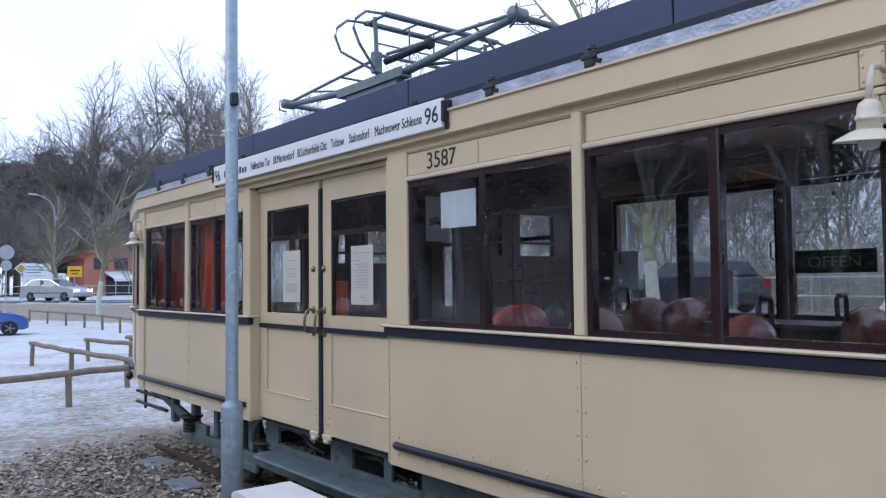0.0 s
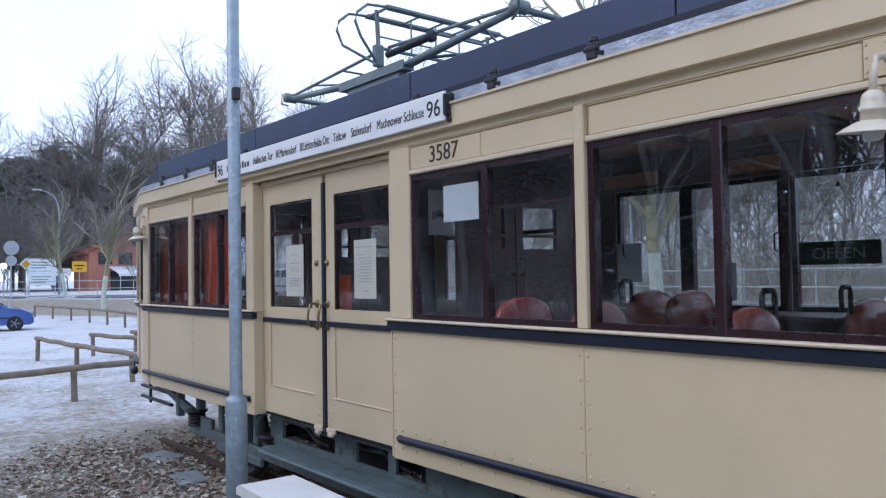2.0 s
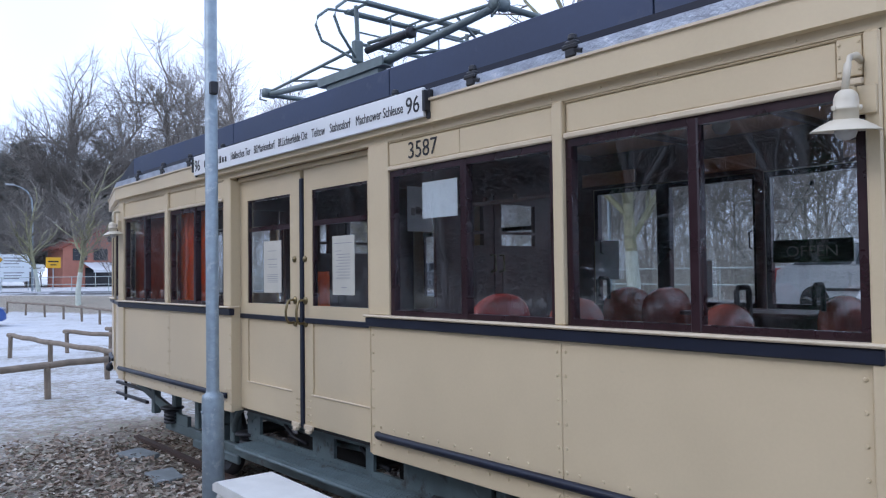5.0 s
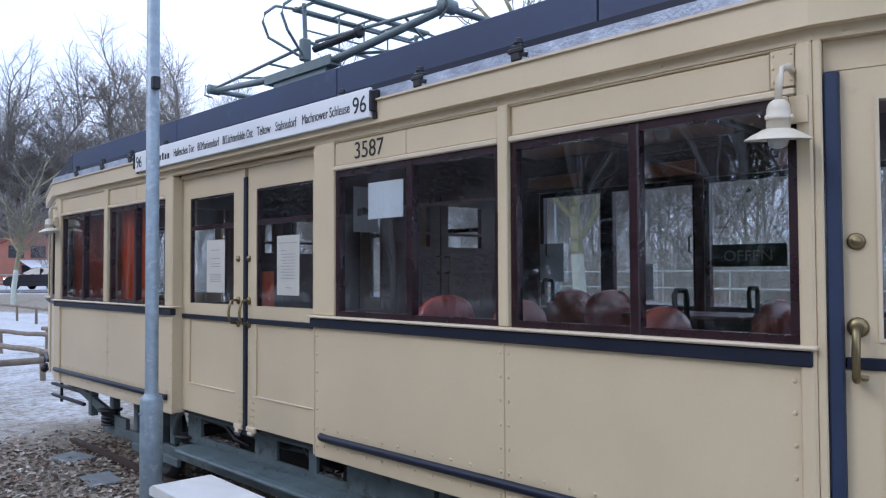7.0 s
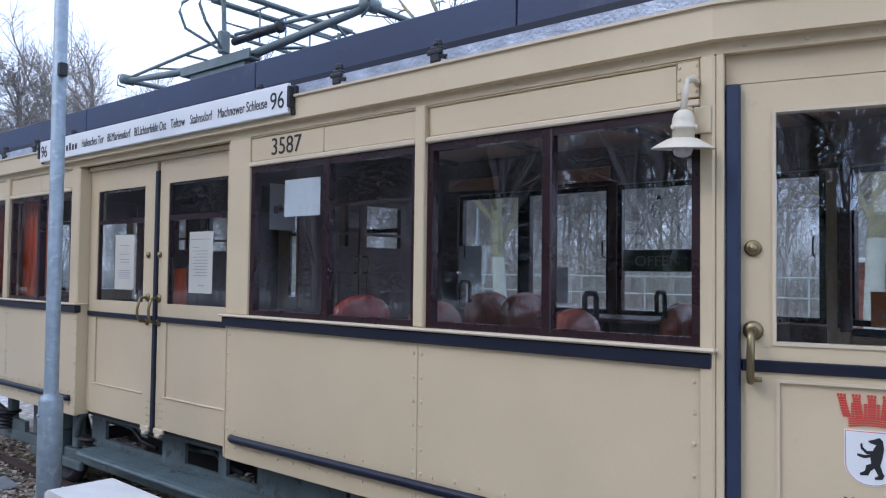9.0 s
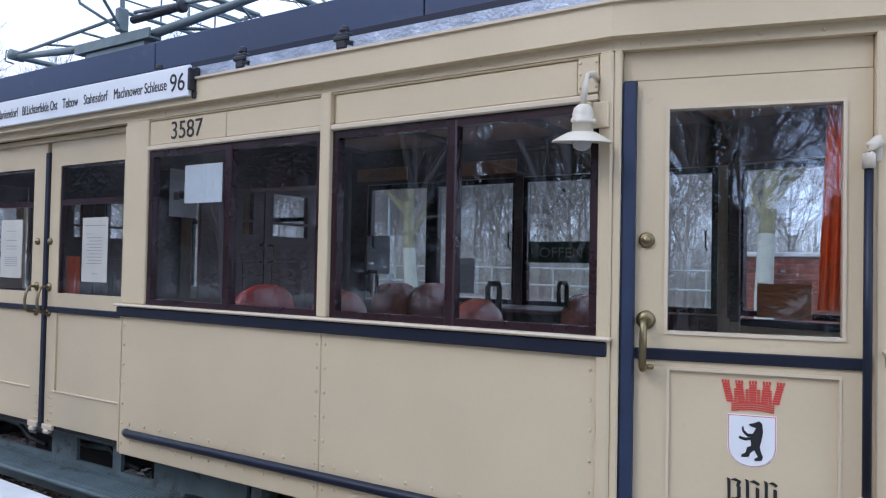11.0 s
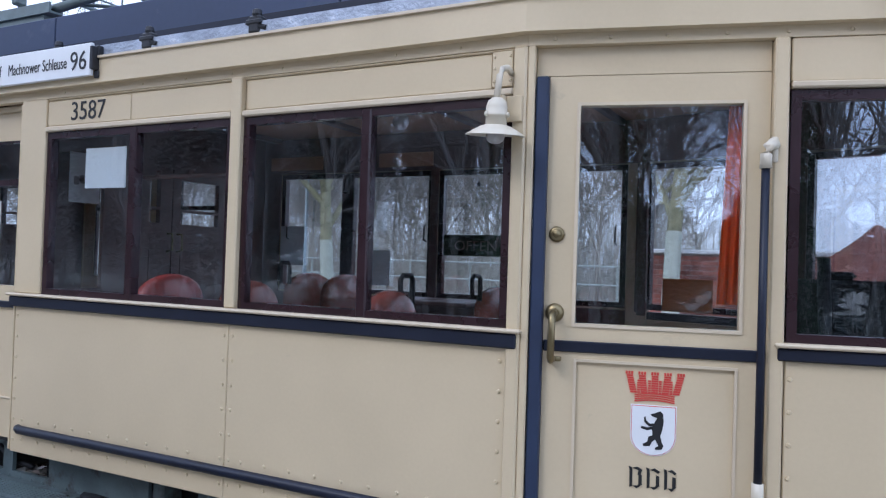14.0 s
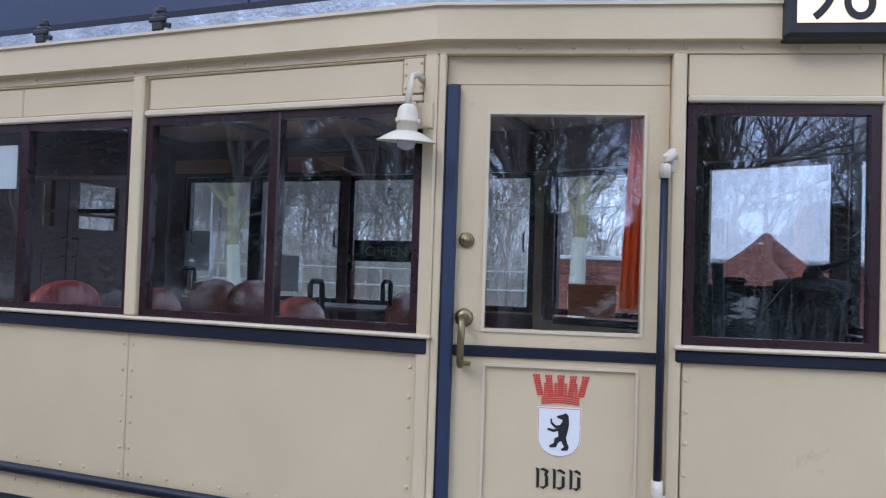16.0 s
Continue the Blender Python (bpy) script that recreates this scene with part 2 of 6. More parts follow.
def lathe(bm, prof, n=16, m=I4):
    """A turned shape round the local z axis, from (radius, height) pairs."""
    rings = []
    for r, z in prof:
        rings.append([bm.verts.new(m @ Vector((max(r, 1e-4) * math.cos(2 * math.pi * k / n), max(r, 1e-4) * math.sin(2 * math.pi * k / n), z))) for k in range(n)])
    for a, b in zip(rings, rings[1:]):
        for k in range(n):
            bm.faces.new((a[k], a[(k + 1) % n], b[(k + 1) % n], b[k]))
    bm.faces.new(rings[0][::-1])
    bm.faces.new(rings[-1])
    return bm


def prism(bm, outline, v0, v1, m=I4):
    """An outline in (u, z) pushed from depth v0 to v1."""
    a = [bm.verts.new(m @ Vector((u, v0, z))) for u, z in outline]
    b = [bm.verts.new(m @ Vector((u, v1, z))) for u, z in outline]
    bm.faces.new(a)
    bm.faces.new(b[::-1])
    k = len(a)
    for i in range(k):
        bm.faces.new((a[i], b[i], b[(i + 1) % k], a[(i + 1) % k]))
    return bm


def text(name, body, size, material, parent, m, width=None, shear=0.0):
    """Lettering as a thin mesh, its left foot at the frame m's origin: u to the right, z up, -v outward."""
    cu = bpy.data.curves.new(name, 'FONT')
    cu.body, cu.size, cu.extrude, cu.shear = body, size, 0.0008, shear
    tmp = bpy.data.objects.new(name, cu)
    me = bpy.data.meshes.new_from_object(tmp)
    bpy.data.objects.remove(tmp)
    xs = [v.co.x for v in me.vertices]
    k = width / (max(xs) - min(xs)) if width else 1.0
    x0 = min(xs)
    for v in me.vertices:
        v.co = m @ Vector(((v.co.x - x0) * k, v.co.z, v.co.y))
    me.materials.clear()
    me.materials.append(material)
    ob = new(name, me)
    ob.parent = parent
    return ob


BM = bmesh.new


# ---------------- the tram ----------------
W = 2.08                      # body width
XN, XF, XM = -1.01, -8.95, -4.98   # near corner, far corner, middle
ANG, TLEN = 14.5, 1.69        # taper of the ends
T1 = pose(XN, 0, 0, 0, 0, ANG)
MX = Matrix(((-1, 0, 0, 2 * XM), (0, 1, 0, 0), (0, 0, 1, 0), (0, 0, 0, 1)))
MY = Matrix(((1, 0, 0, 0), (0, -1, 0, W), (0, 0, 1, 0), (0, 0, 0, 1)))
Z_SKIRT, Z_BELT, Z_SILL, Z_WTOP, Z_FRIEZE, Z_RAIL, Z_CORN = 0.79, 1.615, 1.662, 2.565, 2.60, 2.757, 2.80
Z_TOP = 2.925

tram = root("tram", "cream vintage tram with navy trim on a short museum track", "tram")


def window(u0, u1, m, z0=1.675, z1=2.57, mullions=(), material=None, glass=None, fr=0.035, half=0.025):
    b = BM()
    y0, y1 = 0.005, 0.05
    grid_frame(b, (u0, u0 + fr, u1 - fr, u1), (z0, z0 + fr, z1 - fr, z1), {(1, 1)}, y0, y1, m)
    f = part("window_frame", b, material or BROWN, tram, "dark red-brown varnished window frame")
    cuts = [u0 + fr]
    for c in mullions:
        b = BM()
        bx(b, (c - half, -0.002, z0 + 0.003), (c + half, 0.055, z1 - 0.003), m, 0.006)
        part("mullion", b, material or BROWN, f)
        cuts += [c - half, c + half]
    cuts.append(u1 - fr)
    for k in range(0, len(cuts), 2):
        b = BM()
        bx(b, (cuts[k] - 0.004, 0.026, z0 + fr - 0.004), (cuts[k + 1] + 0.004, 0.030, z1 - fr + 0.004), m)
        p = part("pane", b, glass or GLASS, f)
        p.visible_shadow = False
    return f


def panel(u0, u1, z0, z1, m, name="body_panel", y0=0.0, y1=0.03, bev=0.004, material=None):
    b = BM()
    bx(b, (u0, y0, z0), (u1, y1, z1), m, bev)
    return part(name, b, material or CREAM, tram)


def strip(name, u0, u1, z0, z1, y0, y1, m, material, label="", bev=0.006):
    b = BM()
    bx(b, (u0, y0, z0), (u1, y1, z1), m, bev)
    return part(name, b, material, tram, label)


def half_round(name, u0, u1, z, r, m, material, label=""):
    b = BM()
    tube(b, [(u0, -r * 0.3, z), (u0 + 0.03, -r * 0.9, z), (u1 - 0.03, -r * 0.9, z), (u1, -r * 0.3, z)], r, 10, m)
    return part(name, b, material, tram, label, True)


def rivet_row(pts, m, parent, r=0.0105):
    b = BM()
    for u, z in pts:
        vs = [b.verts.new(m @ Vector((u + r * math.cos(k * math.pi / 3), 0.001, z + r * math.sin(k * math.pi / 3)))) for k in range(6)]
        ws = [b.verts.new(m @ Vector((u + 0.6 * r * math.cos(k * math.pi / 3), -0.0065, z + 0.6 * r * math.sin(k * math.pi / 3)))) for k in range(6)]
        for k in range(6):
            b.faces.new((vs[k], vs[(k + 1) % 6], ws[(k + 1) % 6], ws[k]))
        b.faces.new(ws)
    return tagged(part("rivets", b, CREAM, parent), kind="stuff")


NEAR_BAY = (-4.075, -3.85, -2.491, -2.428, -1.066, -1.742, -3.165)
BACK_BAY = (-4.075, -3.868, -2.513, -2.467, -1.137, -1.78, -3.24)
FAR_BAY = (-3.875, -3.73, -2.50, -2.415, -1.18, -1.815, -3.105)


def bay(m, rivets=True, glass=None, cuts=NEAR_BAY, half=0.025):
    """One half of a long side: from the door post to the corner, two double windows, with its panels."""
    a, w0, p0, p1, w1, m1, m0 = cuts
    # posts
    panel(a + 0.0125, w0, 1.679, 2.757, m, "post", -0.008, 0.06)
    panel(a, a + 0.012, 0.80, 2.74, m, "door_jamb", -0.006, 0.13, 0.003)
    panel(p0, p1, 1.679, 2.757, m, "post", -0.022, 0.06, 0.006)
    panel(w1, -1.01, 0.80, 2.757, m, "corner_post", -0.018, 0.06, 0.008)
    # lower panels, with their upright seam
    seam = p0 + 0.02
    for u0, u1 in ((a + 0.013, seam - 0.001), (seam + 0.001, w1 - 0.001)):
        p = panel(u0, u1, Z_SKIRT, Z_BELT, m)
        if rivets:
            pts = []
            for uu in (u0 + 0.025, u1 - 0.025):
                pts += [(uu, 0.86 + 0.115 * k) for k in range(7) if 0.86 + 0.115 * k < 1.58]
            pts += [(u0 + 0.1 + 0.14 * k, 0.975) for k in range(int((u1 - u0 - 0.1) / 0.14))] + [(u0 + 0.1 + 0.14 * k, 0.868) for k in range(int((u1 - u0 - 0.1) / 0.14))]
            rivet_row(pts, m, p)
    half_round("skirt_rail", a + 0.09, -1.03, 0.925, 0.024, m, NAVY, "navy half-round skirt rail")
    strip("belt_rail", a - 0.012, -1.02, Z_BELT - 0.012, Z_SILL - 0.002, -0.028, 0.02, m, NAVY, "black belt rail")
    strip("window_sill", a - 0.022, -1.00, Z_SILL, Z_SILL + 0.016, -0.045, 0.06, m, CREAM_LIGHT)
    window(w0 + 0.003, p0 - 0.002, m, mullions=(m0,), glass=glass, half=half)
    window(p1 + 0.002, w1 - 0.003, m, mullions=(m1,), glass=glass)
    # frieze: a sunk backing with raised boards, and the drip moulding under them
    for u0, u1 in ((w0 + 0.002, p0 - 0.001), (p1 + 0.001, w1 - 0.001)):
        panel(u0, u1, Z_FRIEZE - 0.002, Z_RAIL - 0.001, m, "frieze_backing", 0.012, 0.045, 0.002)
        strip("drip_moulding", u0, u1, 2.572, Z_FRIEZE, -0.016, 0.011, m, CREAM_LIGHT)
        strip("head_moulding", u0, u1, 2.746, Z_RAIL - 0.001, -0.004, 0.011, m, CREAM)
    for u0, u1 in ((w0 + 0.004, m0 - 0.024), (m0 - 0.021, p0 - 0.004), (p1 + 0.02, -1.16)):
        panel(u0, u1, Z_FRIEZE + 0.003, 2.741, m, "frieze_panel", 0.0, 0.012, 0.004)
    # lining inside
    for u0, u1 in ((a + 0.014, w0 + 0.005), (p0 - 0.01, p1 + 0.005), (-1.075, -1.0)):
        b = BM()
        bx(b, (u0, 0.0605, 1.66), (u1, 0.075, 2.60), m, 0.003)
        part("inner_post", b, INNER, tram)
    for z0, z1, y0, y1 in ((0.95, 1.67, 0.035, 0.055), (2.575, 2.84, 0.065, 0.08)):
        b = BM()
        bx(b, (a + 0.014, y0, z0), (-1.02, y1, z1), m)
        part("inner_lining", b, INNER, tram)


def door_leaf(u0, u1, w0, w1, m, lock_u):
    """One leaf of the middle door."""
    z0, z1 = 0.83, 2.72
    wz0, wz1 = 1.708, 2.557
    b = BM()
    grid_frame(b, (u0, w0, w1, u1), (z0, 1.06, 1.575, wz0, wz1, z1), {(1, 1), (1, 3)}, 0.03, 0.07, m)
    bx(b, (w0 - 0.003, 0.042, 1.055), (w1 + 0.003, 0.066, 1.58), m)
    d = part("door_leaf", b, CREAM, tram, "cream folding door leaf with an upper window")
    b = BM()
    bx(b, (w0 - 0.02, 0.022, 1.052), (w1 + 0.02, 0.032, 1.064), m, 0.003)
    part("panel_bead", b, CREAM_LIGHT, d)
    b = BM()
    grid_frame(b, (w0, w0 + 0.014, w1 - 0.014, w1), (wz0, 2.294, 2.330, wz1 - 0.014, wz1), {(1, 0), (1, 2)}, 0.036, 0.064, m)
    part("window_bar", b, BROWN, d, "dark brown window bar")
    b = BM()
    bx(b, (w0, 0.048, wz0), (w1, 0.052, wz1), m)
    part("pane", b, GLASS, d).visible_shadow = False
    b = BM()
    bx(b, (u0 + 0.01, 0.018, 1.580), (u1 - 0.01, 0.031, 1.618), m, 0.004)
    part("belt_rail", b, NAVY, d)
    b = BM()
    lathe(b, [(0.024, 0), (0.022, 0.012), (0.01, 0.014), (0.008, 0.02)], 14, m @ pose(lock_u, 0.03, 2.053, 90))
    part("lock", b, BRASS, d, "worn brass lock", True)
    b = BM()
    out = ((0.03, 1.745), (-0.012, 1.748), (-0.03, 1.737), (-0.042, 1.705), (-0.05, 1.665), (-0.05, 1.63), (-0.042, 1.60), (-0.025, 1.578), (0.03, 1.575))
    tube(b, [(lock_u, y, z) for y, z in out], 0.0095, 8, m)
    for z in (1.745, 1.575):
        lathe(b, [(0.03, 0), (0.028, 0.008), (0.012, 0.014)], 12, m @ pose(lock_u, 0.03, z, 90))
    part("handle", b, BRASS, d, "curved brass door handle", True)
    pts = [(u + s * 0.04, z) for s in (0, 1) for z in (0.86, 0.91, 0.96, 1.01) for u in ((u1 - 0.07,) if lock_u > (u0 + u1) / 2 else (u0 + 0.045,))]
    rivet_row(pts, m @ pose(0, 0.03, 0), d, 0.009)
    return d


def middle_door(m):
    """Two leaves set back behind the posts."""
    d = m @ pose(0, 0.05, 0)
    door_leaf(-6.083, -5.077, -5.95, -5.237, d, -5.165)
    door_leaf(-5.027, -4.064, -4.912, -4.20, d, -5.01)
    strip("door_strip", -5.075, -5.029, 0.81, 2.655, 0.014, 0.06, d, NAVY, "black rubber strip")
    strip("door_header", -6.072, -4.064, 2.722, Z_RAIL, 0.005, 0.07, d, CREAM)
    strip("door_sill", -6.072, -4.064, 0.80, 0.827, 0.045, 0.10, d, BLACK)
    for u0, u1 in ((-5.20, -5.085), (-5.02, -4.90)):
        b = BM()
        bx(b, (u0, 0.01, 0.80), (u1, 0.03, 0.835), d, 0.004)
        bx(b, (u0 + 0.03, 0.0, 0.775), (u1 - 0.03, 0.035, 0.802), d, 0.006)
        part("door_hinge", b, CREAM_LIGHT, tram, "worn cream hinge plate")


def end_side(m, door=True, near=False):
    """The tapered part of a side: a door or window by the corner, a post and the cab window."""
    if door:
        if near:
            strip("door_strip", 0.033, 0.081, 0.80, 2.64, -0.004, 0.05, m, BLUE_RUBBER, "dark blue rubber strip")
        b = BM()
        z0, z1, w0, w1, wz0, wz1 = 0.83, 2.645, 0.20, 0.782, 1.708, 2.532
        grid_frame(b, (0.082, w0, w1, 0.874), (z0, 1.0, 1.575, wz0, wz1, z1), {(1, 1), (1, 3)}, 0.035, 0.075, m)
        bx(b, (w0 - 0.002, 0.045, 0.995), (w1 + 0.002, 0.07, 1.58), m)
        d = part("cab_door", b, CREAM, tram, "cream cab door with a large window")
        b = BM()
        grid_frame(b, (w0 - 0.012, w0, w1, w1 + 0.012), (wz0 - 0.012, wz0, wz1, wz1 + 0.012), {(1, 1)}, 0.028, 0.036, m)
        part("bead", b, CREAM_LIGHT, d)
        b = BM()
        grid_frame(b, (w0, w0 + 0.01, w1 - 0.01, w1), (1.0, 1.01, 1.565, 1.575), {(1, 1)}, 0.029, 0.046, m)
        part("panel_bead", b, CREAM_LIGHT, d)
        b = BM()
        bx(b, (w0, 0.052, wz0), (w1, 0.056, wz1), m)
        part("pane", b, GLASS, d).visible_shadow = False
        b = BM()
        bx(b, (0.084, 0.022, 1.60), (0.872, 0.036, 1.642), m, 0.004)
        part("belt_rail", b, NAVY, d)
        b = BM()
        lathe(b, [(0.030, 0), (0.029, 0.010), (0.018, 0.014), (0.014, 0.013), (0.011, 0.022)], 20, m @ pose(0.123, 0.035, 2.043, 90))
        part("lock", b, BRASS, d, "round worn brass lock", True)
        b = BM()
        lathe(b, [(0.036, 0), (0.034, 0.010), (0.016, 0.016)], 16, m @ pose(0.123, 0.035, 1.745, 90))
        tube(b, [(0.123, 0.03, 1.745), (0.123, -0.035, 1.745), (0.122, -0.05, 1.725), (0.120, -0.052, 1.66), (0.119, -0.05, 1.585), (0.119, -0.03, 1.572), (0.119, 0.03, 1.572)], 0.014, 8, m)
        bx(b, (0.115, 0.0, 1.565), (0.155, 0.02, 1.583), m, 0.004)
        part("handle", b, BRASS, d, "worn brass door handle", True)
        strip("door_header", 0.03, 0.874, 2.6465, Z_RAIL, 0.033, 0.07, m, CREAM, bev=0.002)
        strip("door_step", 0.03, 0.88, 0.80, 0.828, 0.02, 0.09, m, GREYGREEN)
    else:
        panel(0.0, 0.884, Z_SKIRT, Z_BELT, m)
        strip("belt_rail", 0.0, 0.884, Z_BELT, Z_SILL - 0.002, -0.022, 0.02, m, NAVY)
        window(0.0, 0.86, m)
        panel(0.0, 0.884, 2.572, Z_RAIL, m, "frieze_panel", 0.0, 0.04)
    for u0, u1 in ((0.84, 0.945), (1.605, TLEN - 0.02)) + (() if door else ((-0.03, 0.03),)):
        b = BM()
        bx(b, (u0, 0.0765, 1.64), (u1, 0.088, 2.66), m, 0.003)
        part("inner_post", b, INNER, tram)
    if door:
        panel(0.0, 0.029, 0.80, Z_RAIL, m, "door_jamb", -0.012, 0.06, 0.005)
    # post, cab window, panel
    panel(0.876 if door else 0.884, 0.926, 0.80, 2.757, m, "post", -0.018, 0.06, 0.006)
    p = panel(0.933, TLEN, Z_SKIRT, Z_BELT, m)
    if near:
        rivet_row([(0.95, 0.86 + 0.115 * k) for k in range(7)], m, p)
    strip("belt_rail", 0.905, TLEN, Z_BELT, Z_SILL - 0.002, -0.026, 0.02, m, NAVY)
    strip("window_sill", 0.895, TLEN, Z_SILL, Z_SILL + 0.016, -0.045, 0.06, m, CREAM_LIGHT)
    window(0.936, 1.615, m, glass=GLASS_DARK, fr=0.034)
    panel(1.617, TLEN, 1.68, 2.757, m, "post", -0.006, 0.06)
    panel(0.934, 1.616, Z_FRIEZE, Z_RAIL, m, "frieze_panel", 0.0, 0.04)
    strip("drip_moulding", 0.934, 1.62, 2.575, Z_FRIEZE, -0.016, 0.03, m, CREAM_LIGHT)
    half_round("skirt_rail", 0.93, TLEN, 0.925, 0.024, m, NAVY)
    for u0, z0, z1, y0, y1 in ((0.95, 0.95, 1.66, 0.035, 0.055), (0.02, 2.578, 2.84, 0.08, 0.095)):
        b = BM()
        bx(b, (u0, y0, z0), (TLEN, y1, z1), m)
        part("inner_lining", b, INNER, tram)


def outline(off):
    """The body's outline from above, pushed outward by off."""
    a = radians(ANG)
    t = math.tan(a / 2) * off
    ex, ey = XN + TLEN * math.cos(a), TLEN * math.sin(a)
    near = [(XN + t, -off), (ex + off * 0.85, ey - off * 0.6), (ex + 0.13 + off, W * 0.36), (ex + 0.13 + off, W * 0.64), (ex + off * 0.85, W - ey + off * 0.6), (XN + t, W + off)]
    far = [(2 * XM - x, y) for x, y in near[::-1]]
    return near + far


def ring(name, o0, o1, z0, z1, material, label="", y_in=None):
    """A band that follows the body all round."""
    b = BM()
    A, B = outline(o0), outline(o1)
    n = len(A)
    va = [[b.verts.new((x, y, z)) for x, y in P] for P, z in ((A, z0), (A, z1), (B, z1), (B, z0))]
    for i in range(n):
        j = (i + 1) % n
        for k in range(4):
            l = (k + 1) % 4
            b.faces.new((va[k][i], va[k][j], va[l][j], va[l][i]))
    return part(name, b, material, tram, label)


def slab(name, off, z0, z1, material, label=""):
    b = BM()
    A = outline(off)
    lo = [b.verts.new((x, y, z0)) for x, y in A]
    hi = [b.verts.new((x, y, z1)) for x, y in A]
    b.faces.new(lo[::-1])
    b.faces.new(hi)
    for i in range(len(A)):
        j = (i + 1) % len(A)
        b.faces.new((lo[i], lo[j], hi[j], hi[i]))
    return part(name, b, material, tram, label)


def build_body():
    for m, r, c, h in ((I4, True, NEAR_BAY, 0.025), (MX, True, FAR_BAY, 0.025), (MY, False, BACK_BAY, 0.055), (MX @ MY, False, FAR_BAY, 0.025)):
        bay(m, r, None, c, h)
    middle_door(I4)
    middle_door(MY)
    end_side(T1, True, True)
    end_side(MX @ T1, False)
    end_side(MY @ T1, False)
    end_side(MX @ MY @ T1, True)
    ring("top_rail", -0.04, 0.006, Z_RAIL, Z_CORN, CREAM, "riveted cream rail")
    ring("cornice", -0.02, 0.052, Z_CORN, Z_TOP, CREAM, "cream cornice board")
    ring("cornice_bead", -0.01, 0.066, Z_TOP, Z_TOP + 0.012, CREAM_LIGHT)
    ring("gutter", -0.16, 0.035, Z_TOP + 0.012, Z_TOP + 0.075, SNOWTRIM, "icy grey gutter")
    slab("roof", -0.10, Z_TOP + 0.0, Z_TOP + 0.16, NAVY, "dark blue roof")
    slab("inner_ceiling", -0.05, 2.845, 2.87, CEIL, "brown painted inner ceiling")
    slab("floor", -0.16, 0.90, 0.945, INNER)
    # rivets on the rail over the near door and cab
    rivet_row([(0.10 + 0.205 * k, 2.778) for k in range(8)], T1 @ pose(0, -0.006, 0), tram, 0.009)
    rivet_row([(-3.7 + 0.3 * k, 2.779) for k in range(9)], pose(0, -0.006, 0), tram, 0.007)
    # roof boards along both sides
    for m in (I4, MY):
        for u0, u1 in ((-9.30, -6.62), (-6.612, -4.205), (-4.197, -2.1), (-2.092, -0.35)):
            b = BM()
            bx(b, (u0, 0.27, 3.125), (u1, 0.295, 3.337), m, 0.004)
            part("roof_board", b, ROOF_BLUE, tram, "long dark blue board along the roof edge")
        for s in (1, -1):
            b = BM()
            q = lambda u: u if s > 0 else 2 * XM - u
            prism(b, [(q(-9.305), 3.33), (q(-9.305), 3.0), (q(-10.15), 3.0)], 0.27, 0.33, m)
            part("roof_board_end", b, NAVY, tram, "black sloping end of the roof board")
        b = BM()
        bx(b, (-9.30, 0.30, 3.30), (-0.35, 0.55, 3.34), m, 0.01)
        bx(b, (-9.25, 0.40, 3.05), (-0.40, 0.42, 3.30), m)
        part("roof_walkway", b, ROOF_BLUE, tram)
        for u in (-8.27, -7.57, -6.9, -6.2, -3.75, -3.05, -2.35):
            b = BM()
            bx(b, (u - 0.035, -0.045, 2.945), (u + 0.035, 0.01, 3.03), m, 0.01)
            bx(b, (u - 0.045, -0.05, 2.985), (u + 0.045, -0.02, 3.01), m, 0.006)
            lathe(b, [(0.02, 0), (0.024, 0.01), (0.02, 0.03), (0.008, 0.036)], 10, m @ pose(u, -0.02, 3.028))
            bx(b, (u - 0.018, 0.0, 3.0), (u + 0.018, 0.26, 3.024), m, 0.006)
            tube(b, [(u - 0.05, -0.03, 3.0), (u + 0.07, -0.035, 2.965)], 0.012, 6, m)
            tube(b, [(u + 0.02, -0.03, 2.985), (u + 0.10, 0.02, 2.975), (u + 0.16, 0.10, 3.02), (u + 0.19, 0.22, 3.10)], 0.005, 5, m)
            part("roof_clamp", b, DARKMETAL, tram, "black iron roof bracket")
    b = BM()
    bx(b, (-8.6, 0.6, 3.05), (-1.3, W - 0.6, 3.22), I4, 0.05)
    part("roof_crown", b, ROOF_BLUE, tram)
    # ends
    a = radians(ANG)
    ex, ey = XN + TLEN * math.cos(a), TLEN * math.sin(a)
    for m in (I4, MX):
        pts = [(ex, ey), (ex + 0.13, W * 0.36), (ex + 0.13, W * 0.64), (ex, W - ey)]
        for (x0, y0), (x1, y1) in zip(pts, pts[1:]):
            ln = math.hypot(x1 - x0, y1 - y0)
            f = m @ pose(x0, y0, 0, 0, 0, math.degrees(math.atan2(y1 - y0, x1 - x0)))
            panel(0, ln, Z_SKIRT, Z_BELT, f)
            strip("belt_rail", 0, ln, Z_BELT, Z_SILL, -0.024, 0.02, f, NAVY)
            window(0.03, ln - 0.03, f, glass=GLASS_DARK)
            panel(0, ln, 2.572, Z_RAIL, f, "frieze_panel", 0.0, 0.04)
            panel(0, 0.03, 1.66, 2.572, f, "post", -0.004, 0.05)
            panel(ln - 0.03, ln, 1.66, 2.572, f, "post", -0.004, 0.05)
        # number box over the cab window
        f = m @ T1
        b = BM()
        far = f.translation.x < -5
        if far:
            f = f @ pose(-0.12, 0.13, 0.03)
        else:
            f = f @ pose(0, 0, -0.05)
        bx(b, (1.25, -0.10, 2.842), (1.66, 0.10, 3.12 if far else 3.16), f, 0.012)
        nb = part("number_box", b, DARKMETAL, tram, "black route number box with a lit glass")
        b = BM()
        bx(b, (1.282, -0.106, 2.888), (1.60, -0.101, 3.09 if far else 3.13), f)
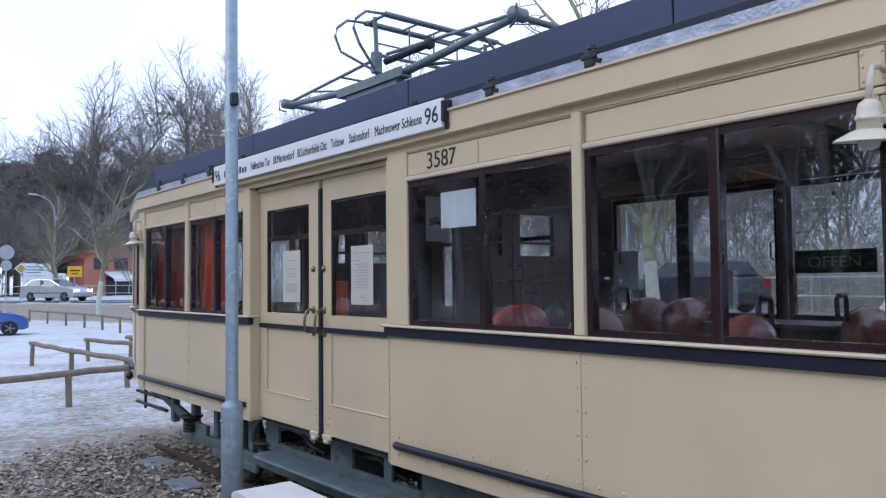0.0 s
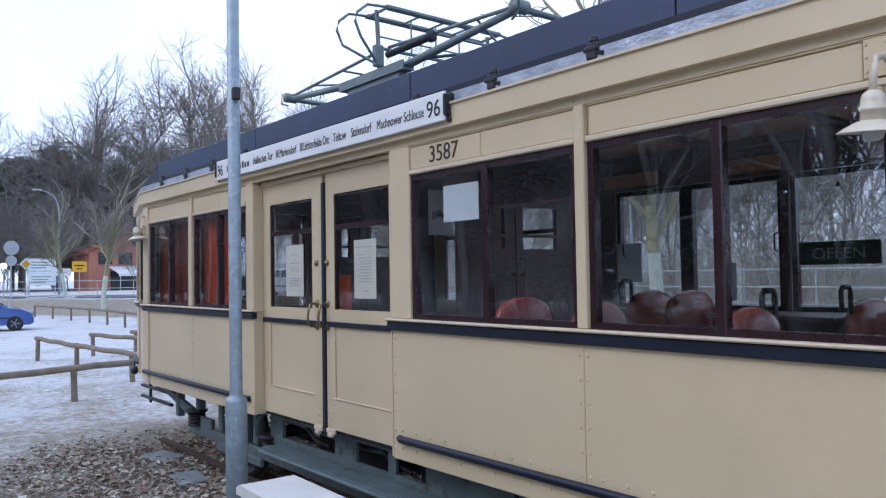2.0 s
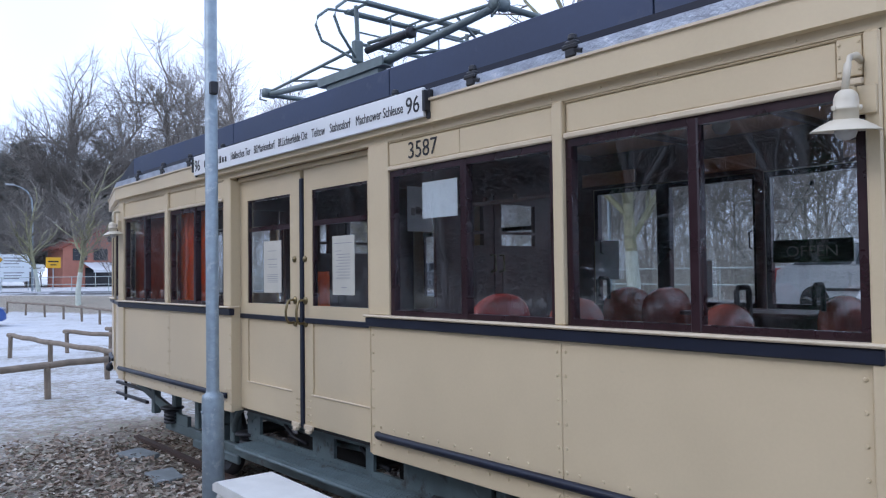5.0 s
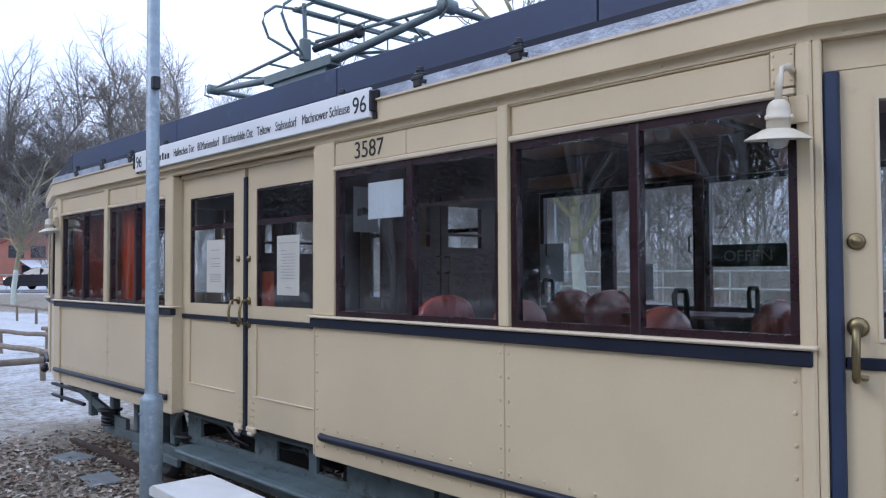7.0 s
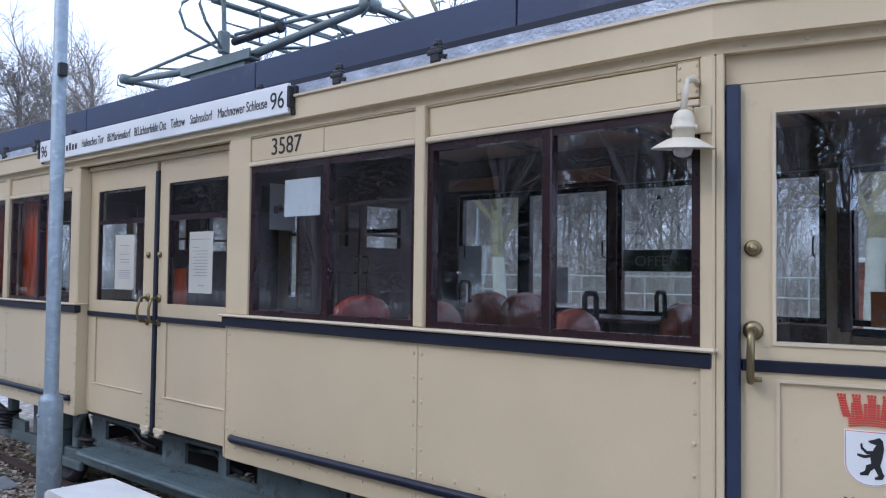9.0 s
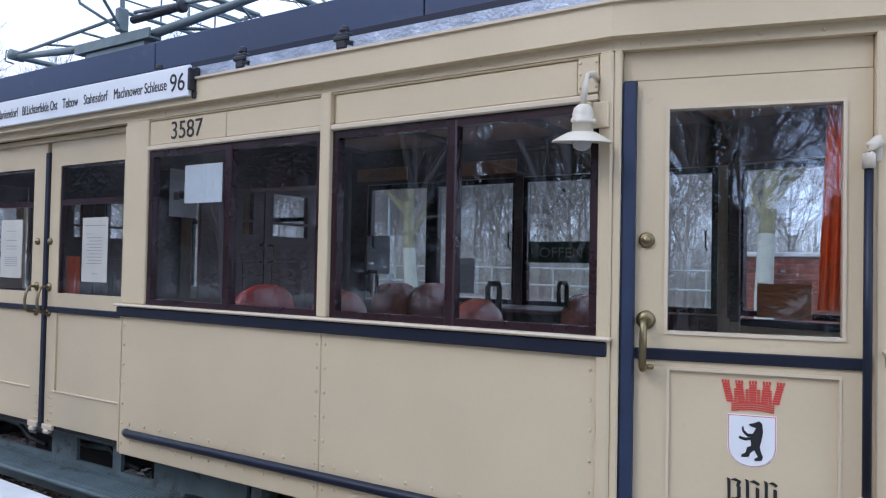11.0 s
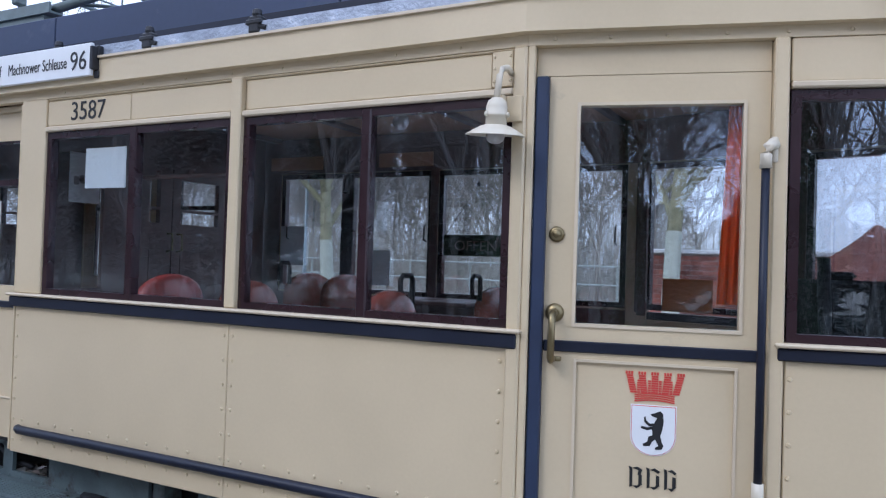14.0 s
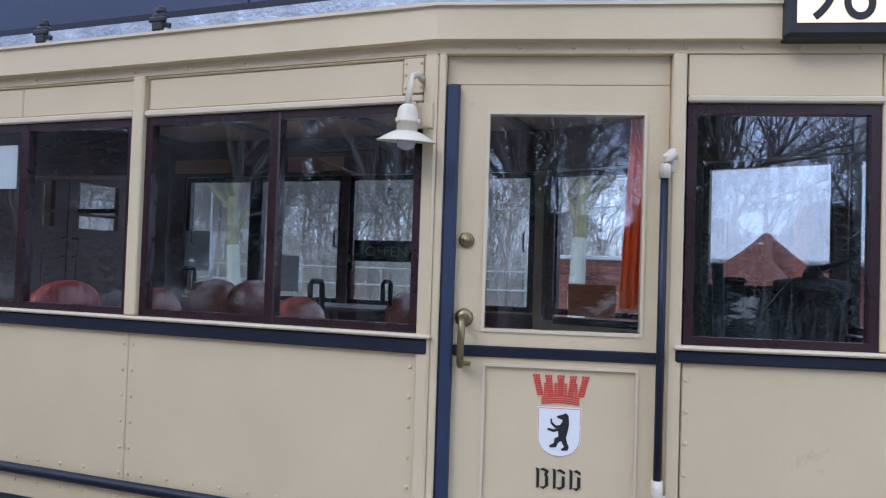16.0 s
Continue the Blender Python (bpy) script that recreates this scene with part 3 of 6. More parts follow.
        part("lit_glass", b, LITGLASS, nb)
    text("route_number", "96", 0.29, INK, tram, T1 @ pose(1.308, -0.109, 2.848), 0.235)


LITGLASS = glow_mat("lit_number_glass", (0.93, 0.74, 0.50), 0.42)
build_body()


# ---------------- tram fittings ----------------
def number_and_sign():
    text("fleet_number", "3587", 0.142, INK, tram, pose(-3.647, -0.003, 2.627), 0.27)
    # destination board
    sb = BM()
    m = pose(-6.67, -0.085, 2.832, 0, 0, 0)
    bx(sb, (0, 0, 0), (3.27, 0.022, 0.171), m, 0.004)
    board = part("destination_board", sb, WHITE, tram, "white enamel destination board with black lettering")
    y = -0.0018
    text("lettering", "96", 0.14, INK, board, m @ pose(0.03, y, 0.034), 0.11)
    b = BM()
    for k in range(9):
        bx(b, (0.23 + 0.052 * k, -0.0015, 0.05), (0.262 + 0.052 * k, 0.0, 0.093 + 0.014 * (k % 3 == 0)), m)
    tagged(part("faded_lettering", b, INK, board), kind="stuff")
    for s, u, w in (("Hallesches Tor", 0.765, 0.35), ("Bf.Mariendorf", 1.175, 0.335), ("Bf.Lichterfelde Ost", 1.565, 0.42), ("Teltow", 2.042, 0.173), ("Stahnsdorf", 2.278, 0.247), ("Machnower Schleuse", 2.589, 0.493)):
        text("lettering", s, 0.088, INK, board, m @ pose(u, y, 0.052), w)
    text("lettering", "96", 0.14, INK, board, m @ pose(3.112, y, 0.036), 0.125)
    for u in (-0.02, 3.272):
        b = BM()
        bx(b, (u, -0.012, 0.03), (u + 0.022, 0.05, 0.15), m, 0.004)
        bx(b, (u - 0.004, 0.02, -0.01), (u + 0.026, 0.14, 0.03), m, 0.004)
        bx(b, (u - 0.004, 0.02, 0.10), (u + 0.03, 0.14, 0.16), m, 0.006)
        part("board_bracket", b, DARKMETAL, tram, "black iron board bracket")


def gooseneck(m):
    """A cream enamelled lamp on a swan neck, on a plate on the corner post."""
    b = BM()
    bx(b, (-1.155, -0.012, 2.607), (-1.07, 0.0, 2.745), m, 0.003)
    for z in (2.63, 2.68, 2.725):
        for u in (-1.145, -1.08):
            lathe(b, [(0.006, 0), (0.005, 0.005), (0.002, 0.006)], 6, m @ pose(u, -0.012, z, 90))
    bx(b, (-1.085, -0.030, 2.465), (-1.02, -0.019, 2.565), m, 0.003)
    bx(b, (-1.108, -0.052, 2.465), (-1.085, -0.019, 2.565), m, 0.003)
    lamp = part("corner_lamp", b, CREAM, tram, "cream enamel lamp on a swan-neck pipe")
    b = BM()
    tube(b, [(-1.075, 0.0, 2.655), (-1.075, -0.05, 2.668), (-1.079, -0.085, 2.655), (-1.084, -0.098, 2.63), (-1.094, -0.10, 2.54)], 0.0125, 10, m)
    part("neck", b, LAMPWHITE, lamp, smooth=True)
    b = BM()
    o = m @ pose(-1.094, -0.10, 2.43, 5, 4, 0)
    lathe(b, [(0.0, 0.115), (0.018, 0.113), (0.034, 0.10), (0.040, 0.08), (0.040, 0.056), (0.045, 0.055), (0.045, 0.045), (0.040, 0.044), (0.040, 0.012), (0.036, 0.008)], 20, o)
    for k in range(3):
        lathe(b, [(0.009, 0), (0.009, 0.008), (0.004, 0.01)], 8, o @ pose(0, 0, 0.05, 0, 0, 120 * k) @ pose(0.042, 0, 0, 0, 90, 0))
    part("socket", b, LAMPWHITE, lamp, smooth=True)
    b = BM()
    lathe(b, [(0.036, 0.014), (0.055, 0.008), (0.085, -0.008), (0.110, -0.024), (0.113, -0.028), (0.108, -0.027), (0.083, -0.012), (0.05, 0.002), (0.036, 0.006)], 28, o)
    part("shade", b, LAMPWHITE, lamp, smooth=True)
    b = BM()
    lathe(b, [(0.02, 0.0), (0.032, -0.012), (0.036, -0.03), (0.03, -0.048), (0.015, -0.057), (0.0, -0.059)], 16, o)
    part("bulb", b, BULB, lamp, "frosted glass bulb", True)


def grab_bar(m):
    b = BM()
    tube(b, [(0.848, -0.045, 2.30), (0.846, -0.045, 1.17)], 0.0145, 10, m)
    bar = part("grab_bar", b, NAVY, tram, "navy grab bar with cream elbows", True)
    b = BM()
    tube(b, [(0.880, -0.012, 2.372), (0.872, -0.035, 2.375), (0.856, -0.045, 2.36), (0.848, -0.045, 2.335), (0.848, -0.045, 2.285)], 0.021, 10, m)
    bx(b, (0.868, -0.026, 2.31), (0.892, -0.016, 2.40), m, 0.004)
    part("elbow", b, LAMPWHITE, bar, smooth=True)
    b = BM()
    tube(b, [(0.846, -0.045, 1.19), (0.846, -0.045, 1.14), (0.855, -0.040, 1.12), (0.88, -0.012, 1.11)], 0.021, 10, m)
    part("elbow", b, LAMPWHITE, bar, smooth=True)


def emblem(m):
    """Red crown, white shield with a black beast, and three black marks below."""
    y = 0.0425
    d = pose(0, y, 0)
    f = m @ d
    b = BM()
    for k in range(5):
        c = 0.4975 + (k - 2) * 0.038
        lean = (k - 2) * 0.0045
        for j in range(8):
            z = 1.462 + 0.0085 * j
            u = c + lean * j / 7 * 1.6
            bx(b, (u - 0.012, -0.001, z), (u + 0.012, 0.003, z + 0.0068), f)
        for s in (-1, 0, 1):
            bx(b, (c + lean * 1.8 + s * 0.010 - 0.0035, -0.001, 1.530), (c + lean * 1.8 + s * 0.010 + 0.0035, 0.003, 1.541), f)
    for k in range(4):
        for j in range(6):
            u = 0.4975 + (k - 1.5) * 0.0385
            bx(b, (u - 0.005, -0.001, 1.462 + 0.0085 * j), (u + 0.005, 0.003, 1.468 + 0.0085 * j), f)
    for j in range(4):
        for k in range(12):
            u = 0.4975 + (k - 5.5) * 0.0118
            dz = -0.006 * (1 - ((k - 5.5) / 5.5) ** 2) * -1
            bx(b, (u - 0.0062, -0.001, 1.430 + 0.0078 * j + dz), (u + 0.0062, 0.003, 1.4345 + 0.0078 * j + dz), f)
    cr = part("crest", b, RED, tram, "red mural crown above a white shield with a black beast")

    def shield(s):
        w, h = 0.082 * s, 0.095 * s
        o = [(-w, h), (w, h), (w, -0.02)]
        o += [(w * math.cos(t), -0.02 - (0.072 * s) * math.sin(t)) for t in np.linspace(0.15, math.pi - 0.15, 14)]
        o += [(-w, -0.02)]
        return [(0.4955 + u, 1.325 + z) for u, z in o]
    for s, yy, mt in ((1.0, 0.0, WHITE), (0.965, -0.0008, RED), (0.94, -0.0016, WHITE)):
        b = BM()
        prism(b, shield(s), yy, 0.003, f)
        part("shield_field", b, mt, cr)
    b = BM()
    q = lambda pts: prism(b, [(0.4975 + u, 1.33 + z) for u, z in pts], -0.003, 0.002, f)
    q([(0.005, 0.062), (0.022, 0.07), (0.032, 0.06), (0.035, 0.03), (0.03, 0.0), (0.024, -0.022), (0.03, -0.045), (0.036, -0.056), (0.03, -0.07), (0.008, -0.072), (0.006, -0.066), (0.018, -0.058), (0.006, -0.035), (-0.004, -0.02), (-0.006, 0.005), (0.004, 0.03), (0.012, 0.044), (-0.008, 0.05), (-0.012, 0.057)])
    q([(-0.004, -0.02), (-0.018, -0.026), (-0.022, -0.045), (-0.038, -0.054), (-0.036, -0.062), (-0.012, -0.06), (-0.006, -0.045), (0.006, -0.035)])
    q([(-0.002, 0.012), (-0.022, 0.008), (-0.044, 0.012), (-0.046, 0.004), (-0.024, -0.003), (-0.004, 0.002)])
    q([(0.002, 0.024), (-0.014, 0.022), (-0.028, 0.034), (-0.03, 0.048), (-0.036, 0.044), (-0.034, 0.028), (-0.018, 0.012), (0.0, 0.012)])
    part("beast", b, INK, cr)
    for k, (u0, w) in enumerate(((0.412, 0.05), (0.474, 0.05), (0.536, 0.046))):
        b = BM()
        z0, z1 = 1.112, 1.190
        g = lambda pts: prism(b, [(u0 + u, z) for u, z in pts], -0.002, 0.002, f)
        g([(0, z1), (0.012, z1 - 0.004), (0.014, z1 - 0.014), (0.014, z0 + 0.006), (0.004, z0 + 0.002), (0.003, z1 - 0.012)])
        g([(0.016, z0 + 0.008), (0.030, z0 - 0.002), (w, z0 + 0.014), (w - 0.004, z0 + 0.02), (0.030, z0 + 0.008)])
        g([(w - 0.014, z0 + 0.012), (w - 0.002, z0 + 0.016), (w - 0.002, z1 - 0.03), (w - 0.014, z1 - 0.026)])
        if k == 0:
            g([(0.014, z1 - 0.006), (0.03, z1), (w, z1 - 0.01), (w - 0.008, z1 - 0.03), (w - 0.018, z1 - 0.03), (w - 0.014, z1 - 0.012)])
        else:
            g([(0.016, z1 - 0.008), (0.03, z1 - 0.001), (w, z1 - 0.012), (w - 0.006, z1 - 0.02), (0.03, z1 - 0.012)])
        part("black_mark", b, INK, tram, "black emblem mark")


def papers():
    def sheet(u0, u1, z0, z1, y, m=I4, lines=(), material=PAPER, name="notice"):
        b = BM()
        bx(b, (u0, y, z0), (u1, y + 0.002, z1), m)
        s = part(name, b, material, tram, "white paper notice behind the glass")
        b = BM()
        for z, a, c in lines:
            bx(b, (u0 + a * (u1 - u0), y - 0.001, z0 + z * (z1 - z0)), (u0 + c * (u1 - u0), y, z0 + z * (z1 - z0) + 0.0045), m)
        if lines:
            part("print", b, GREYINK, s)
    L1 = [(0.80, 0.25, 0.72)] + [(z, 0.25, 0.75) for z in (0.64, 0.54, 0.49)] + [(0.34 - 0.035 * k, 0.2, 0.8) for k in range(5)]
    L2 = [(0.87, 0.08, 0.92), (0.74, 0.15, 0.42)] + [(0.68 - 0.05 * k, 0.18 + 0.1 * (k % 2), 0.8) for k in range(9)] + [(0.12, 0.4, 0.66)]
    sheet(-5.69, -5.402, 1.797, 2.208, 0.094, lines=L1, material=NOTICE)
    sheet(-4.66, -4.382, 1.792, 2.205, 0.094, lines=L2, material=NOTICE)
    sheet(-3.585, -3.268, 2.262, 2.478, 0.050)
    m = MY
    sheet(-3.86, -3.63, 1.87, 2.17, 0.056, m, [(0.9 - 0.08 * k, 0.1, 0.9) for k in range(9)])
    sheet(-3.02, -2.85, 1.745, 2.0, 0.056, m, [(0.8, 0.2, 0.8), (0.4, 0.25, 0.75), (0.44, 0.25, 0.75), (0.48, 0.25, 0.75), (0.52, 0.3, 0.7)])
    b = BM()
    bx(b, (-0.88, 1.88, 1.68), (-0.597, 1.885, 1.872), I4)
    part("card", b, CARD, tram, "brown cardboard sheet in the window")
    # hanging sign
    b = BM()
    bx(b, (-2.415, 2.018, 1.975), (-1.919, 2.03, 2.12), I4, 0.003)
    s = part("open_sign", b, GREEN, tram, "dark green hanging sign with pale letters")
    text("lettering", "OFFEN", 0.098, SIGNTEXT, s, pose(-2.325, 2.0165, 2.012), 0.315)
    b = BM()
    tube(b, [(-2.40, 2.024, 2.12), (-2.16, 2.03, 2.465), (-1.93, 2.024, 2.12)], 0.002, 5)
    lathe(b, [(0.016, 0), (0.012, 0.02), (0.004, 0.03)], 8, pose(-2.16, 2.03, 2.455))
    part("cord", b, DARKMETAL, s)


def curtain(pts, z0, z1, material, name="curtain", label="orange curtain hanging in folds", amp=0.018, n=60, folds=16, sway=0.0):
    (x0, y0), (x1, y1) = pts
    b = BM()
    rows = []
    ln = math.hypot(x1 - x0, y1 - y0)
    nx, ny = -(y1 - y0) / ln, (x1 - x0) / ln
    for i in range(n + 1):
        t = i / n
        col = []
        for k in range(5):
            f = k / 4
            a = amp * (0.4 + 0.6 * f) * math.sin(t * folds * 2 * math.pi + 0.6 * math.sin(7 * t)) + sway * f * f
            col.append(b.verts.new((x0 + (x1 - x0) * t + nx * a + sway * f, y0 + (y1 - y0) * t + ny * a, z1 + (z0 - z1) * f)))
        rows.append(col)
    for p, q in zip(rows, rows[1:]):
        for k in range(4):
            b.faces.new((p[k], q[k], q[k + 1], p[k + 1]))
    bmesh.ops.solidify(b, geom=b.faces[:], thickness=0.003)
    return part(name, b, material, tram, label, True)


def seat(x, y0, y1, material=None, handle=None, face=1, top=1.81):
    """A tram seat: rounded leather back, cushion, foot and a grab handle on the corner."""
    mt = material or LEATHER
    n = 14
    yc, hw = (y0 + y1) / 2, (y1 - y0) / 2
    o = [(yc - hw, 1.36), (yc - hw, top - 0.16)]
    o += [(yc - hw * math.cos(t), top - 0.16 + 0.16 * math.sin(t) ** 0.8) for t in np.linspace(0.12, math.pi - 0.12, n)]
    o += [(yc + hw, top - 0.16), (yc + hw, 1.36)]
    b = BM()
    rings = []
    for dx, k in ((-0.045, 0.90), (-0.03, 0.98), (0.0, 1.0), (0.03, 0.97), (0.05, 0.86), (0.06, 0.6)):
        rings.append([b.verts.new((x + face * dx, yc + (y - yc) * k, 1.56 + (z - 1.56) * k)) for y, z in o])
    for p, q in zip(rings, rings[1:]):
        for i in range(len(o)):
            j = (i + 1) % len(o)
            b.faces.new((p[i], p[j], q[j], q[i]))
    b.faces.new(rings[0])
    b.faces.new(rings[-1][::-1])
    s = part("seat", b, mt, tram, "rounded brown leather seat back" if mt is LEATHER else "rounded red leather seat back", True)
    b = BM()
    bx(b, (x + face * 0.06, y0 + 0.01, 1.28), (x + face * 0.46, y1 - 0.01, 1.38), I4, 0.025)
    part("cushion", b, mt, s)
    b = BM()
    bx(b, (x + face * 0.12, yc - 0.06, 0.945), (x + face * 0.36, yc + 0.06, 1.28), I4, 0.01)
    part("foot", b, DARKMETAL, s)
    if handle:
        h = handle
        b = BM()
        tube(b, [(x, h - 0.055, top - 0.06), (x, h - 0.06, top + 0.045), (x, h - 0.04, top + 0.065), (x, h + 0.035, top + 0.065), (x, h + 0.05, top + 0.045), (x, h + 0.05, top - 0.08)], 0.0135, 8)
        part("handle", b, DARKMETAL, s, "dark iron grab handle", True)


def interior():
    # bulkheads either side of the middle platform, each with a pair of small doors
    for x in (-4.05, -6.135):
        b = BM()
        fr = Matrix(((0, 1, 0, x), (1, 0, 0, 0), (0, 0, 1, 0), (0, 0, 0, 1)))
        grid_frame(b, (0.06, 0.14, 0.52, 0.80, 1.60, W - 0.06), (0.945, 1.70, 2.50, 2.845), {(1, 1), (3, 0), (3, 1)}, 0.0, 0.03, fr)
        bk = part("bulkhead", b, INNER, tram, "dark brown wooden bulkhead")
        for y0, y1 in ((0.80, 1.06), (1.07, 1.60)):
            w0, w1 = y0 + 0.07, y1 - 0.10
            b = BM()
            grid_frame(b, (y0, w0, w1, y1), (0.95, 1.3, 1.95, 2.13, 2.215, 2.235, 2.435, 2.50), {(1, 3), (1, 5)}, -0.005, 0.035, fr)
            bx(b, (x + 0.034, w0, 1.30), (x + 0.042, w1, 1.95), I4, 0.01)
            dr = part("inner_door", b, INNER, bk, "dark brown inner door with a small window")
        b = BM()
        for y in (1.03, 1.115):
            tube(b, [(x + 0.03, y, 2.06), (x + 0.08, y, 2.06), (x + 0.085, y, 1.95), (x + 0.03, y, 1.94)], 0.009, 6)
        part("door_handle", b, BRASS, bk, "brass inner handles")
    b = BM()
    bx(b, (-4.018, 0.27, 2.215), (-4.015, 0.48, 2.515))
    ps = part("poster", b, PAPER, tram, "framed paper poster on the bulkhead")
    b = BM()
    for y, z in ((0.30, 2.32), (0.34, 2.33), (0.38, 2.32)):
        bx(b, (-4.014, y, z), (-4.012, y + 0.035, z + 0.05))
    part("print", b, GREYINK, ps)
    b = BM()
    tube(b, [(-3.95, 0.30, 2.345), (-2.75, 0.30, 2.345)], 0.013, 8)
    for x in (-3.3, -3.05):
        tube(b, [(x, 0.30, 2.345), (x, 0.30, 2.38)], 0.016, 8)
    part("grab_rail", b, INNER, tram, "brown grab rail", True)
    seat(-3.2, 0.10, 0.54, RED_LEATHER, None, -1, 1.815)
    seat(-2.62, 0.10, 0.50, None, None, 1, 1.80)
    seat(-1.76, 0.08, 0.47, None, 0.42, 1, 1.79)
    seat(-3.28, 1.40, 1.90, None, 1.38, 1, 1.825)
    seat(-2.97, 1.40, 1.90, None, None, -1, 1.825)
    seat(-1.84, 1.40, 1.92, None, 1.36, 1, 1.785)
    seat(-1.48, 1.40, 1.92, None, None, 1, 1.80)
    for x0, x1 in ((-2.75, -2.35), (-2.3, -1.95)):
        b = BM()
        bx(b, (x0, 1.45, 1.655), (x1, 1.98, 1.68), I4, 0.006)
        bx(b, (x0 + 0.15, 1.90, 1.1), (x1 - 0.15, 1.98, 1.655))
        part("table", b, INNER, tram, "small brown wooden table")
    # boards and rails above the far windows
    for x0, x1 in ((-3.95, -3.45), (-2.95, -2.5), (-1.95, -1.45), (-1.0, -0.7)):
        b = BM()
        bx(b, (x0, W - 0.095, 2.60), (x1, W - 0.082, 2.70), I4, 0.004)
        part("notice_board", b, CEIL, tram, "brown board above the window")
    # window pulls on the far side
    for x in (-2.56, -1.2, -3.78):
        b = BM()
        tube(b, [(x, W - 0.05, 2.19), (x, W - 0.085, 2.18), (x, W - 0.085, 2.08), (x, W - 0.05, 2.07)], 0.006, 6)
        part("window_pull", b, DARKMETAL, tram)
    # ceiling lamps in the saloon
    for x in (-2.2, -3.4, -0.6, -7.0):
        b = BM()
        lathe(b, [(0.05, 0), (0.05, -0.02), (0.03, -0.05), (0.03, -0.07)], 14, pose(x, W / 2, 2.845))
        l = part("ceiling_lamp", b, BRASS, tram, "brass ceiling lamp with a clear bulb", True)
        b = BM()
        lathe(b, [(0.02, -0.07), (0.045, -0.10), (0.05, -0.13), (0.03, -0.165), (0.0, -0.172)], 14, pose(x, W / 2, 2.845))
        part("bulb", b, BULB, l, smooth=True)
    # roof ribs
    for x in np.arange(-8.4, -0.6, 0.9):
        b = BM()
        bx(b, (x, 0.09, 2.81), (x + 0.05, W - 0.09, 2.845), I4, 0.006)
        part("roof_rib", b, INNER, tram)
    # cab: brake stand and desk
    b = BM()
    lathe(b, [(0.14, 0.95), (0.14, 1.85), (0.17, 1.87), (0.17, 1.93), (0.05, 1.95), (0.03, 2.0)], 18, pose(0.40, 1.2, 0))
    tube(b, [(0.40, 1.2, 1.98), (0.52, 1.12, 2.02), (0.56, 1.08, 2.06)], 0.014, 8)
    part("controller", b, DARKMETAL, tram, "dark iron driver's controller", True)
    b = BM()
    bx(b, (0.30, 0.55, 1.50), (0.66, 1.55, 1.56), I4, 0.01)
    part("cab_shelf", b, INNER, tram)
    b = BM()
    bx(b, (-0.16, 1.42, 0.945), (0.50, 1.58, 1.90), I4, 0.02)
    bx(b, (-0.05, 1.44, 1.90), (0.12, 1.56, 1.94), I4, 0.02)
    part("cab_cupboard", b, DARKMETAL, tram, "dark cupboard in the driver's cab")
    b = BM()
    tube(b, [(0.02, 1.3, 0.95), (-0.02, 1.32, 2.0)], 0.03, 10)
    part("brake_column", b, DARKMETAL, tram, smooth=True)
    curtain([(-0.315, 0.30), (-0.17, 0.32)], 1.80, 2.66, ORANGE, folds=5, amp=0.016, n=40, sway=-0.035)
    curtain([(-8.82, 0.13), (-7.50, 0.12)], 1.60, 2.66, RED_CLOTH, folds=14, amp=0.02, n=100, label="dark red curtain drawn across the window")
    curtain([(-7.48, 0.12), (-6.86, 0.12)], 1.60, 2.66, ORANGE, folds=7, amp=0.02, n=60)
    curtain([(-5.40, 0.42), (-5.20, 0.40)], 1.60, 1.96, ORANGE, folds=2, amp=0.03, n=20, label="orange cloth hanging by the door")


